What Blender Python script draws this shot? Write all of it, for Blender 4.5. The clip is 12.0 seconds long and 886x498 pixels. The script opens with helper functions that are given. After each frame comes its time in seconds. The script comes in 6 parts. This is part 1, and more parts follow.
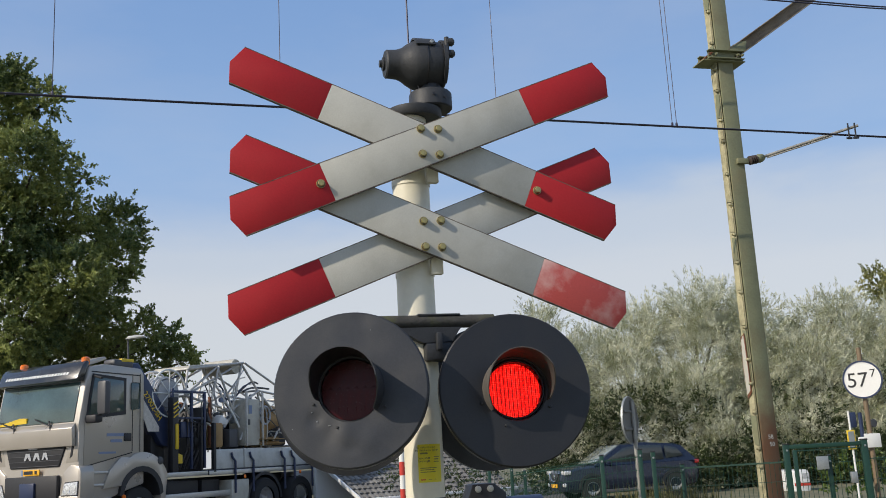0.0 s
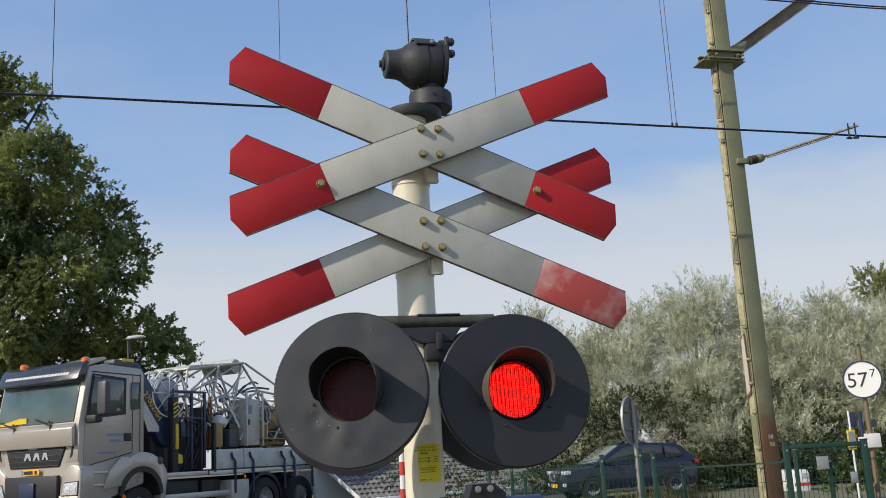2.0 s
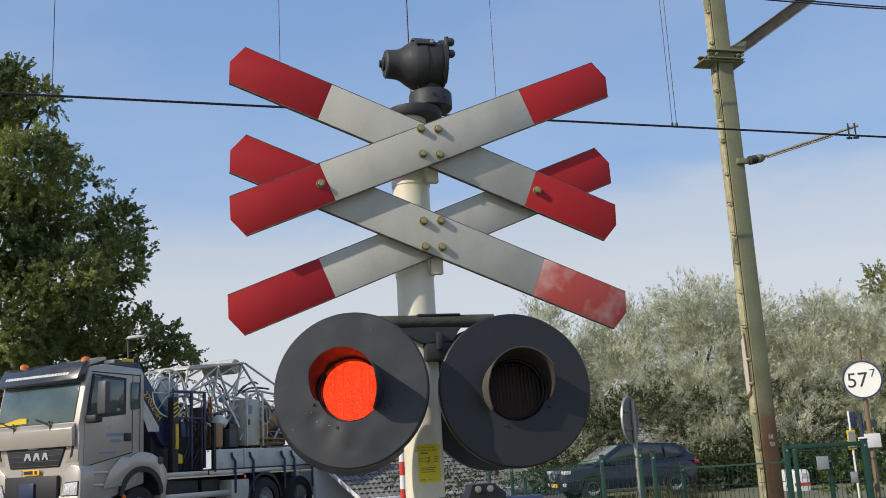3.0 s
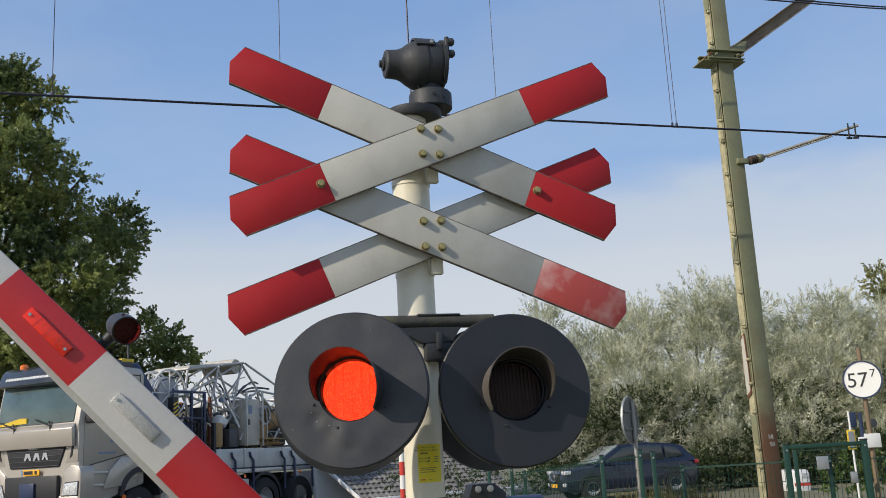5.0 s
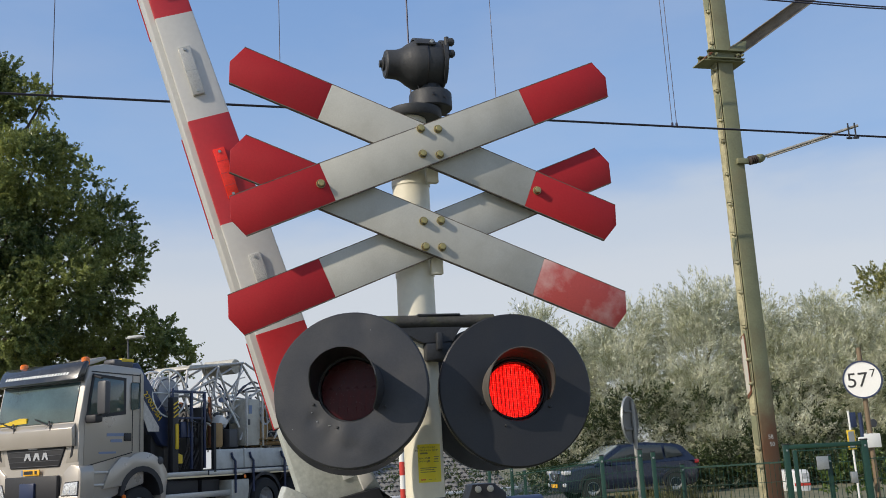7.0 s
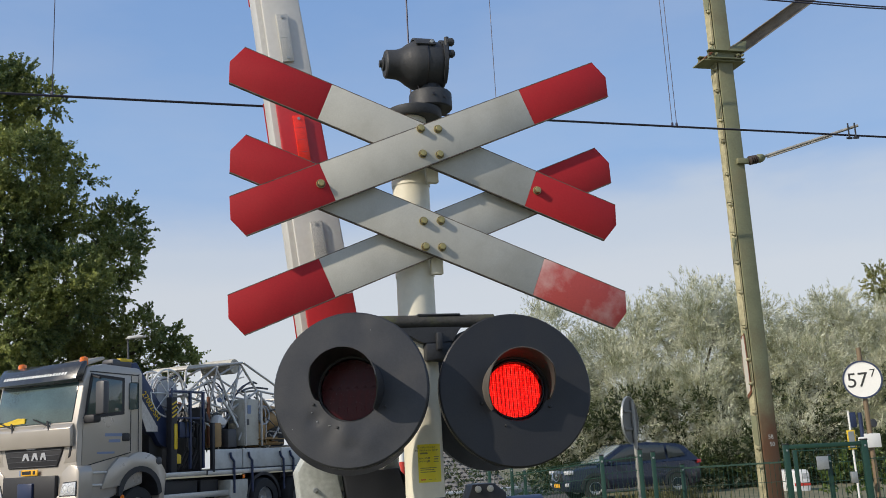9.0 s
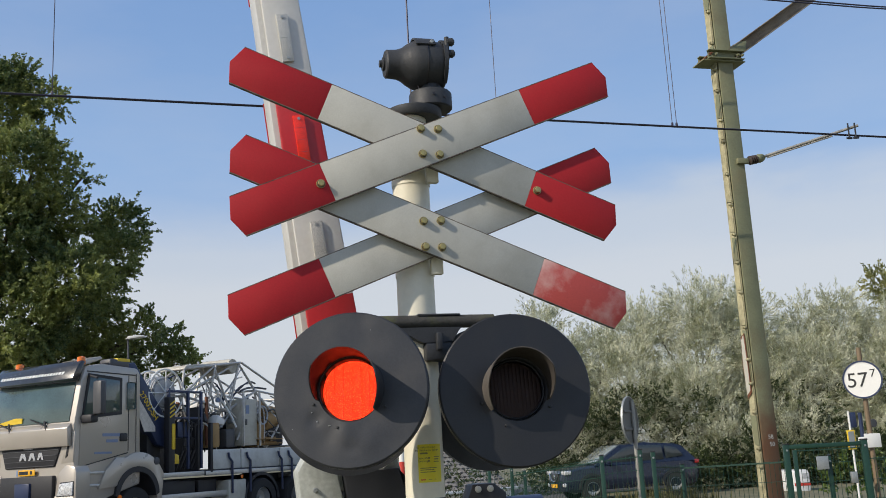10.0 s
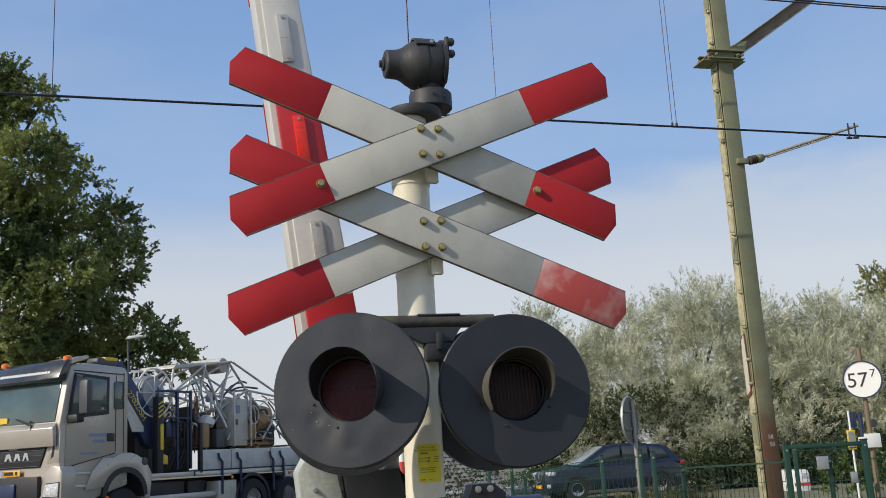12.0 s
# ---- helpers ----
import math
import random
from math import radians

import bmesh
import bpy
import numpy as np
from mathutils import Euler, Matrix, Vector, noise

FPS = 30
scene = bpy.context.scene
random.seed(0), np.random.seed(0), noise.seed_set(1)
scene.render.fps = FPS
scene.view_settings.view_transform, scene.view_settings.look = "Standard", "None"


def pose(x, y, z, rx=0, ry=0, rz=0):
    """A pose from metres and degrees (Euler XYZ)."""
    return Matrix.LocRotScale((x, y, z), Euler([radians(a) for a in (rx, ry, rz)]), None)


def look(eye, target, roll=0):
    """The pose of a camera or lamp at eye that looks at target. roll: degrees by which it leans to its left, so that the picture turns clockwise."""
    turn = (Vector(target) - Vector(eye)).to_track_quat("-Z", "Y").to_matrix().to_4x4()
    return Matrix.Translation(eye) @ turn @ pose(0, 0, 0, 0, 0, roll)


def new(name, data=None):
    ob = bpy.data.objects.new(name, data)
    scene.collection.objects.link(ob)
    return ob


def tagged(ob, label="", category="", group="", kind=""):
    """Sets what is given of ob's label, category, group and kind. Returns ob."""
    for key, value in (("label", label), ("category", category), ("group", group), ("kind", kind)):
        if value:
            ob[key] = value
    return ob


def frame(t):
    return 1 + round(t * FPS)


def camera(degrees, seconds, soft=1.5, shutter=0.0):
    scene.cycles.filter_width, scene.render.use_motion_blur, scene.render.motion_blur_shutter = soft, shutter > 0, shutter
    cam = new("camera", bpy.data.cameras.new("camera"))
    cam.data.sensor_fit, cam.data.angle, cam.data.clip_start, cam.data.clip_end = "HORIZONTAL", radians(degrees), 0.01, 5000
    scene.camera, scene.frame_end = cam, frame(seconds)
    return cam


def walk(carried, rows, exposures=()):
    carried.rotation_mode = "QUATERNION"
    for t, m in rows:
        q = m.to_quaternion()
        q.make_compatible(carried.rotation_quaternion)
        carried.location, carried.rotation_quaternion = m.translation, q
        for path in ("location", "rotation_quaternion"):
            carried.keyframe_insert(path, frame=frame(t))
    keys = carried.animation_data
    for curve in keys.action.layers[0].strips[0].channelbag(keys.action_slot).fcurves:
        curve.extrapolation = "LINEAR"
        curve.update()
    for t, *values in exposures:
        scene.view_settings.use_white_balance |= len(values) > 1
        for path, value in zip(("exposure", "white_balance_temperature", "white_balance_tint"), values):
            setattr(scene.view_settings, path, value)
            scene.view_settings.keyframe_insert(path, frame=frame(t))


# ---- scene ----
cam = camera(48.37, 12.0, soft=0.9)
EYE_POSE = Matrix.Translation((0, 0, 1.4)) @ pose(0, 0, 0, 90 + 11.78, 0, 0) @ pose(0, 0, 0, 0, 0, -3.1)
walk(cam, [(0, EYE_POSE), (12.0, EYE_POSE)], exposures=[(0, 0.0), (12.0, 0.0)])

# ---- light ----
SUN_EL, SUN_AZ = 33.0, 236.0           # degrees above the horizon, clockwise from +y
world = bpy.data.worlds.new("world")
scene.world = world
world.use_nodes = True


def build_sky():
    n, l = world.node_tree.nodes, world.node_tree.links
    n.clear()
    out, bg = n.new("ShaderNodeOutputWorld"), n.new("ShaderNodeBackground")
    sky = n.new("ShaderNodeTexSky")
    sky.sky_type, sky.sun_disc = "NISHITA", False
    sky.sun_elevation, sky.sun_rotation = radians(SUN_EL), radians(SUN_AZ)
    sky.air_density, sky.dust_density, sky.ozone_density = 1.0, 1.2, 2.0
    co = n.new("ShaderNodeTexCoord")
    mp = n.new("ShaderNodeMapping")
    mp.inputs["Scale"].default_value = (2.2, 2.2, 6.5)
    l.new(co.outputs["Generated"], mp.inputs["Vector"])
    no = n.new("ShaderNodeTexNoise")
    no.inputs["Scale"].default_value, no.inputs["Detail"].default_value, no.inputs["Roughness"].default_value = 1.6, 5, 0.55
    l.new(mp.outputs["Vector"], no.inputs["Vector"])
    ramp = n.new("ShaderNodeValToRGB")
    ramp.color_ramp.elements[0].position, ramp.color_ramp.elements[1].position = 0.38, 0.78
    l.new(no.outputs["Fac"], ramp.inputs["Fac"])
    # thin cloud thickens towards the horizon
    sep = n.new("ShaderNodeSeparateXYZ")
    l.new(co.outputs["Generated"], sep.inputs["Vector"])
    low = n.new("ShaderNodeMapRange")
    low.inputs["From Min"].default_value, low.inputs["From Max"].default_value = 0.36, 0.02
    low.inputs["To Min"].default_value, low.inputs["To Max"].default_value = 0.5, 1.0
    l.new(sep.outputs["Z"], low.inputs["Value"])
    mul = n.new("ShaderNodeMath")
    mul.operation = "MULTIPLY"
    l.new(ramp.outputs["Color"], mul.inputs[0]), l.new(low.outputs["Result"], mul.inputs[1])
    # hazy air: pale near the horizon, clear blue higher up
    air = n.new("ShaderNodeValToRGB")
    air.color_ramp.interpolation = "EASE"
    e = air.color_ramp.elements
    e[0].position, e[0].color = 0.0, (0.68, 0.70, 0.73, 1)
    e[1].position, e[1].color = 1.0, (0.25, 0.33, 0.52, 1)
    for at, c in ((0.165, (0.67, 0.70, 0.75, 1)), (0.215, (0.58, 0.645, 0.745, 1)), (0.27, (0.305, 0.475, 0.77, 1)), (0.44, (0.228, 0.388, 0.70, 1))):
        k = e.new(at)
        k.color = c
    # the upper edge of the haze bank is uneven
    edge = n.new("ShaderNodeMath")
    edge.operation, edge.inputs[1].default_value = "MULTIPLY_ADD", 0.11
    shift = n.new("ShaderNodeMath")
    shift.operation, shift.inputs[1].default_value = "SUBTRACT", 0.055
    l.new(no.outputs["Fac"], edge.inputs[0]), l.new(sep.outputs["Z"], edge.inputs[2])
    l.new(edge.outputs[0], shift.inputs[0]), l.new(shift.outputs[0], air.inputs["Fac"])
    cloud = n.new("ShaderNodeMix")
    cloud.data_type = "RGBA"
    half = n.new("ShaderNodeMath")
    half.operation = "MULTIPLY"
    half.inputs[1].default_value = 0.50
    l.new(mul.outputs["Value"], half.inputs[0]), l.new(half.outputs[0], cloud.inputs["Factor"])
    l.new(air.outputs["Color"], cloud.inputs["A"])
    cloud.inputs["B"].default_value = (0.66, 0.70, 0.77, 1)
    lift = n.new("ShaderNodeVectorMath")
    lift.operation = "SCALE"
    lift.inputs["Scale"].default_value = 8.7
    l.new(cloud.outputs["Result"], lift.inputs[0])
    mix = n.new("ShaderNodeMix")
    mix.data_type = "RGBA"
    mix.inputs["Factor"].default_value = 0.85
    l.new(sky.outputs["Color"], mix.inputs["A"]), l.new(lift.outputs["Vector"], mix.inputs["B"])
    l.new(mix.outputs["Result"], bg.inputs["Color"])
    bg.inputs["Strength"].default_value = 0.115
    l.new(bg.outputs["Background"], out.inputs["Surface"])


build_sky()
sun = new("sun", bpy.data.lights.new("sun", "SUN"))
sun.data.energy, sun.data.angle, sun.data.color = 3.8, radians(0.53), (1.0, 0.90, 0.76)
a, e = radians(SUN_AZ), radians(SUN_EL)
sun.matrix_world = look((40 * math.sin(a) * math.cos(e), 40 * math.cos(a) * math.cos(e), 40 * math.sin(e)), (0, 0, 0))

# ---- materials ----


def mat(name, color, rough=0.6, metal=0.0, vary=0.12, scale=6.0, bump=0.0, grain=60.0, stain=None, stain_amount=0.0, stain_scale=3.0, coat=0.0, per_piece=0.0, trans=0.0, spec=0.5, foot=None):
    m = bpy.data.materials.new(name)
    m.use_nodes = True
    n, l = m.node_tree.nodes, m.node_tree.links
    b = n["Principled BSDF"]
    b.inputs["Roughness"].default_value, b.inputs["Metallic"].default_value = rough, metal
    b.inputs["Coat Weight"].default_value = coat
    b.inputs["Specular IOR Level"].default_value = spec
    co = n.new("ShaderNodeTexCoord")
    big = n.new("ShaderNodeTexNoise")
    big.inputs["Scale"].default_value, big.inputs["Detail"].default_value = scale, 6
    l.new(co.outputs["Object"], big.inputs["Vector"])
    fine = n.new("ShaderNodeTexNoise")
    fine.inputs["Scale"].default_value, fine.inputs["Detail"].default_value = grain, 3
    l.new(co.outputs["Object"], fine.inputs["Vector"])
    s = n.new("ShaderNodeMath")
    s.operation = "ADD"
    l.new(big.outputs["Fac"], s.inputs[0]), l.new(fine.outputs["Fac"], s.inputs[1])
    r = n.new("ShaderNodeMapRange")
    r.inputs["From Min"].default_value, r.inputs["From Max"].default_value = 0.6, 1.4
    r.inputs["To Min"].default_value, r.inputs["To Max"].default_value = 1 - vary, 1 + vary
    l.new(s.outputs[0], r.inputs["Value"])
    val = r.outputs["Result"]
    if per_piece:
        oi = n.new("ShaderNodeObjectInfo")
        pr = n.new("ShaderNodeMapRange")
        pr.inputs["To Min"].default_value, pr.inputs["To Max"].default_value = 1 - per_piece, 1 + per_piece
        l.new(oi.outputs["Random"], pr.inputs["Value"])
        mm = n.new("ShaderNodeMath")
        mm.operation = "MULTIPLY"
        l.new(val, mm.inputs[0]), l.new(pr.outputs["Result"], mm.inputs[1])
        val = mm.outputs[0]
    v = n.new("ShaderNodeVectorMath")
    v.operation = "SCALE"
    v.inputs[0].default_value = color
    l.new(val, v.inputs["Scale"])
    col = v.outputs["Vector"]
    if stain:
        st = n.new("ShaderNodeTexNoise")
        st.inputs["Scale"].default_value, st.inputs["Detail"].default_value, st.inputs["Roughness"].default_value = stain_scale, 8, 0.65
        l.new(co.outputs["Object"], st.inputs["Vector"])
        sr = n.new("ShaderNodeMapRange")
        sr.inputs["From Min"].default_value, sr.inputs["From Max"].default_value = 0.48, 0.72
        sr.inputs["To Max"].default_value = stain_amount
        l.new(st.outputs["Fac"], sr.inputs["Value"])
        mx = n.new("ShaderNodeMix")
        mx.data_type = "RGBA"
        l.new(sr.outputs["Result"], mx.inputs["Factor"]), l.new(col, mx.inputs["A"])
        mx.inputs["B"].default_value = (*stain, 1)
        col = mx.outputs["Result"]
    if foot:
        # rust that has crept up from the foot, with a ragged upper edge
        sz = n.new("ShaderNodeSeparateXYZ")
        l.new(co.outputs["Object"], sz.inputs["Vector"])
        jag = n.new("ShaderNodeMath")
        jag.operation, jag.inputs[1].default_value = "MULTIPLY_ADD", 1.6
        l.new(big.outputs["Fac"], jag.inputs[0]), l.new(sz.outputs["Z"], jag.inputs[2])
        fr = n.new("ShaderNodeMapRange")
        fr.inputs["From Min"].default_value, fr.inputs["From Max"].default_value = foot[0], foot[1]
        fr.inputs["To Min"].default_value, fr.inputs["To Max"].default_value = 0.85, 0.0
        l.new(jag.outputs[0], fr.inputs["Value"])
        fm = n.new("ShaderNodeMix")
        fm.data_type = "RGBA"
        l.new(fr.outputs["Result"], fm.inputs["Factor"]), l.new(col, fm.inputs["A"])
        fm.inputs["B"].default_value = (*foot[2], 1)
        col = fm.outputs["Result"]
    l.new(col, b.inputs["Base Color"])
    rr = n.new("ShaderNodeMapRange")
    rr.inputs["From Min"].default_value, rr.inputs["From Max"].default_value = 0.3, 0.7
    rr.inputs["To Min"].default_value, rr.inputs["To Max"].default_value = max(0.02, rough - 0.08), min(1, rough + 0.08)
    l.new(big.outputs["Fac"], rr.inputs["Value"]), l.new(rr.outputs["Result"], b.inputs["Roughness"])
    if bump:
        bp = n.new("ShaderNodeBump")
        bp.inputs["Strength"].default_value, bp.inputs["Distance"].default_value = bump, 0.01
        l.new(s.outputs[0], bp.inputs["Height"]), l.new(bp.outputs["Normal"], b.inputs["Normal"])
    if trans:
        b.inputs["Transmission Weight"].default_value = trans
    return m


def leaf_mat(name, dark, light, back=0.35, rough=0.5, sprays=1.3):
    """Two-sided leaves: each leaf has its own shade; some light passes through."""
    m = bpy.data.materials.new(name)
    m.use_nodes = True
    n, l = m.node_tree.nodes, m.node_tree.links
    b, out = n["Principled BSDF"], n["Material Output"]
    g = n.new("ShaderNodeNewGeometry")
    ramp = n.new("ShaderNodeValToRGB")
    ramp.color_ramp.elements[0].color, ramp.color_ramp.elements[1].color = (*dark, 1), (*light, 1)
    # leaves differ one by one; broader noise paints sunlit and shaded sprays into the colour
    co, spray, both = n.new("ShaderNodeTexCoord"), n.new("ShaderNodeTexNoise"), n.new("ShaderNodeMath")
    spray.inputs["Scale"].default_value, spray.inputs["Detail"].default_value = sprays, 3
    l.new(co.outputs["Object"], spray.inputs["Vector"])
    wide = n.new("ShaderNodeMapRange")
    wide.inputs["From Min"].default_value, wide.inputs["From Max"].default_value = 0.42, 0.62
    l.new(spray.outputs["Fac"], wide.inputs["Value"])
    each = n.new("ShaderNodeMath")
    each.operation, each.inputs[1].default_value = "MULTIPLY", 0.45
    both.operation, both.inputs[1].default_value = "MULTIPLY_ADD", 0.55
    l.new(g.outputs["Random Per Island"], each.inputs[0])
    l.new(wide.outputs["Result"], both.inputs[0]), l.new(each.outputs[0], both.inputs[2])
    l.new(both.outputs[0], ramp.inputs["Fac"])
    l.new(ramp.outputs["Color"], b.inputs["Base Color"])
    b.inputs["Roughness"].default_value = rough
    t = n.new("ShaderNodeBsdfTranslucent")
    l.new(ramp.outputs["Color"], t.inputs["Color"])
    mx = n.new("ShaderNodeMixShader")
    mx.inputs["Fac"].default_value = back
    l.new(b.outputs["BSDF"], mx.inputs[1]), l.new(t.outputs["BSDF"], mx.inputs[2]), l.new(mx.outputs["Shader"], out.inputs["Surface"])
    return m


def led_mat(name, color, strength, scale, gap, stripes=0.0, hot=(1.0, 0.1, 0.03)):
    """A field of small glowing diodes with darker gaps."""
    m = bpy.data.materials.new(name)
    m.use_nodes = True
    n, l = m.node_tree.nodes, m.node_tree.links
    b = n["Principled BSDF"]
    b.inputs["Base Color"].default_value = (0.2, 0.01, 0.01, 1)
    co = n.new("ShaderNodeTexCoord")
    vo = n.new("ShaderNodeTexVoronoi")
    vo.inputs["Scale"].default_value = scale
    if stripes:
        vo.inputs["Randomness"].default_value = 0.25
        mp = n.new("ShaderNodeMapping")
        mp.inputs["Scale"].default_value = (0.85, 1, 1)
        l.new(co.outputs["Object"], mp.inputs["Vector"]), l.new(mp.outputs["Vector"], vo.inputs["Vector"])
    else:
        l.new(co.outputs["Object"], vo.inputs["Vector"])
    r = n.new("ShaderNodeMapRange")
    r.inputs["From Min"].default_value, r.inputs["From Max"].default_value = 0.12, 0.5
    r.inputs["To Min"].default_value, r.inputs["To Max"].default_value = strength, strength * gap
    l.new(vo.outputs["Distance"], r.inputs["Value"])
    # diode cores burn paler than the field between them
    ct = n.new("ShaderNodeMix")
    ct.data_type = "RGBA"
    hr = n.new("ShaderNodeMapRange")
    hr.inputs["From Min"].default_value, hr.inputs["From Max"].default_value = 0.05, 0.45
    hr.inputs["To Min"].default_value, hr.inputs["To Max"].default_value = 1.0, 0.0
    l.new(vo.outputs["Distance"], hr.inputs["Value"]), l.new(hr.outputs["Result"], ct.inputs["Factor"])
    ct.inputs["A"].default_value, ct.inputs["B"].default_value = (*color, 1), (*hot, 1)
    l.new(ct.outputs["Result"], b.inputs["Emission Color"])
    l.new(r.outputs["Result"], b.inputs["Emission Strength"])
    return m


M_POLE = mat("cream_pole_paint", (0.76, 0.72, 0.58), 0.45, vary=0.06, scale=5, bump=0.03, stain=(0.45, 0.41, 0.29), stain_amount=0.3, stain_scale=7)
M_BOARD_WHITE = mat("weathered_white_sheeting", (0.49, 0.485, 0.435), 0.6, spec=0.3, vary=0.13, scale=9, grain=420, bump=0.05, stain=(0.36, 0.34, 0.28), stain_amount=0.45, stain_scale=6)
M_BOARD_RED = mat("red_sheeting", (0.40, 0.018, 0.023), 0.55, spec=0.25, vary=0.12, scale=7, grain=250, bump=0.02, stain=(0.38, 0.03, 0.03), stain_amount=0.4, stain_scale=9)
M_BOARD_FADED = mat("faded_red_sheeting", (0.44, 0.065, 0.055), 0.6, vary=0.12, scale=7, grain=250, bump=0.02, stain=(0.60, 0.42, 0.38), stain_amount=1.0, stain_scale=5)
M_EDGE = mat("grimy_board_edge", (0.15, 0.125, 0.10), 0.8, vary=0.6, scale=90, stain=(0.03, 0.028, 0.025), stain_amount=0.9, stain_scale=70)
M_BRASS = mat("yellowed_zinc_bolt", (0.42, 0.36, 0.16), 0.45, 0.7, vary=0.25, scale=80)
# about half as bright as M_BLACK
M_BLACK_DEEP = mat("deep_black_lamp_paint", (0.013, 0.014, 0.017), 0.45, vary=0.2, scale=10, bump=0.04, grain=220, stain=(0.024, 0.024, 0.023), stain_amount=0.4, stain_scale=6)
M_BLACK = mat("black_lamp_paint", (0.028, 0.030, 0.035), 0.42, vary=0.2, scale=10, bump=0.04, grain=220, stain=(0.06, 0.058, 0.055), stain_amount=0.5, stain_scale=6)
M_BELL = mat("dark_grey_cast_paint", (0.032, 0.034, 0.037), 0.58, vary=0.25, scale=14, bump=0.08, grain=180)
M_MOSS = mat("mossy_dark_steel", (0.055, 0.052, 0.045), 0.75, vary=0.3, scale=20, bump=0.2, grain=90, stain=(0.10, 0.11, 0.035), stain_amount=0.8, stain_scale=14)
M_YELLOW_NOTE = mat("yellow_notice_film", (0.80, 0.68, 0.03), 0.4, vary=0.05)
M_NOTE_INK = mat("notice_print", (0.22, 0.20, 0.06), 0.6)
M_NOTE_RED = mat("notice_red_print", (0.6, 0.10, 0.05), 0.6)
M_HOOD_IN = mat("hood_rust_brown", (0.105, 0.092, 0.078), 0.7, vary=0.25, scale=25, bump=0.1)
M_LED_L = led_mat("orange_red_diodes", (1.0, 0.034, 0.008), 3.4, 360, 0.40, hot=(1.0, 0.13, 0.03))
M_LED_R = led_mat("red_diodes", (1.0, 0.006, 0.004), 5.0, 190, 0.12, 1.0, hot=(1.0, 0.06, 0.035))
M_LED_ARM = led_mat("arm_lamp_diodes", (1.0, 0.012, 0.006), 4.5, 120, 0.02, 1.0, hot=(1.0, 0.12, 0.05))
# unlit lens colours for slats added to stand in for switching off
M_SLAT_L = mat("dark_red_unlit_slat", (0.048, 0.003, 0.004), 0.3, vary=0.4, scale=22, spec=0.3)
M_SLAT_R = mat("dark_unlit_slat", (0.016, 0.013, 0.009), 0.42, vary=0.3, scale=30, spec=0.25)
M_HOOD_DARK = mat("dark_visor_lining", (0.048, 0.040, 0.034), 0.75, vary=0.25, scale=25, bump=0.1)
M_ARM_WHITE = mat("white_barrier_paint", (0.60, 0.59, 0.56), 0.45, vary=0.06, scale=4, stain=(0.5, 0.49, 0.45), stain_amount=0.3, stain_scale=5, bump=0.02)
M_ARM_RED = mat("red_barrier_film", (0.50, 0.025, 0.03), 0.35, vary=0.08, scale=6)
M_REFL_W = mat("clear_prismatic_reflector", (0.52, 0.51, 0.47), 0.3, 0.2, vary=0.5, scale=520, grain=700, bump=0.2)
M_REFL_R = mat("red_prismatic_reflector", (0.88, 0.04, 0.02), 0.15, vary=0.2, scale=60, grain=300, bump=0.12)
M_GALV = mat("dull_galvanised_steel", (0.36, 0.38, 0.38), 0.5, 0.6, vary=0.18, scale=14, bump=0.05)
M_GALV_PALE = mat("mottled_galvanised_plate", (0.46, 0.48, 0.44), 0.55, 0.15, vary=0.22, scale=16, grain=90, bump=0.04, stain=(0.32, 0.33, 0.29), stain_amount=0.6, stain_scale=22)
M_MACHINE = mat("grey_cabinet_paint", (0.30, 0.32, 0.32), 0.55, vary=0.15, scale=6, bump=0.05, stain=(0.18, 0.18, 0.15), stain_amount=0.5)
M_MAST = mat("green_brown_mast_paint", (0.205, 0.215, 0.125), 0.65, vary=0.22, scale=3, bump=0.12, grain=50, stain=(0.18, 0.085, 0.035), stain_amount=0.4, stain_scale=1.6, foot=(-2.7, -1.7, (0.15, 0.06, 0.03)))
M_MAST_EDGE = mat("pale_blotchy_flange", (0.44, 0.40, 0.24), 0.8, vary=0.35, scale=8, bump=0.2, stain=(0.10, 0.09, 0.05), stain_amount=0.9, stain_scale=3)
M_RUST = mat("rust_red_mast_foot", (0.16, 0.062, 0.03), 0.8, vary=0.3, scale=6, bump=0.15)
M_STEEL = mat("weathered_arm_steel", (0.33, 0.32, 0.29), 0.5, 0.4, vary=0.2, scale=12, bump=0.06)
M_WIRE = mat("oxidised_copper_wire", (0.05, 0.048, 0.075), 0.5, 0.3)
M_BOOM = mat("weathered_boom_steel", (0.26, 0.225, 0.175), 0.7, vary=0.3, scale=5, bump=0.12, stain=(0.12, 0.075, 0.05), stain_amount=0.8, stain_scale=3)
M_CERAMIC = mat("brown_ceramic", (0.06, 0.045, 0.04), 0.2, vary=0.2, coat=0.4)
M_WHITE = mat("white_enamel", (0.78, 0.78, 0.75), 0.35, vary=0.04, stain=(0.6, 0.6, 0.55), stain_amount=0.3)
M_INK = mat("black_enamel", (0.02, 0.02, 0.022), 0.4)
M_RED_PAINT = mat("red_post_paint", (0.55, 0.05, 0.035), 0.4)
M_FENCE = mat("moss_green_powder_coat", (0.010, 0.046, 0.030), 0.45, vary=0.2, scale=9)
M_ALU = mat("brushed_aluminium", (0.48, 0.48, 0.47), 0.4, 0.7, vary=0.15, scale=20, bump=0.03)
M_TRUCK = mat("champagne_grey_truck_paint", (0.44, 0.40, 0.345), 0.34, 0.3, vary=0.05, scale=2, coat=0.5)
M_ALU_PALE = mat("satin_silver_trim", (0.68, 0.68, 0.68), 0.3, 0.2, vary=0.05, coat=0.4)
M_TRUCK_DK = mat("dark_grey_plastic", (0.07, 0.072, 0.078), 0.5, vary=0.15, scale=12, bump=0.04)
M_TRUCK_BLACK = mat("black_chassis", (0.022, 0.022, 0.025), 0.55, vary=0.3, scale=9)
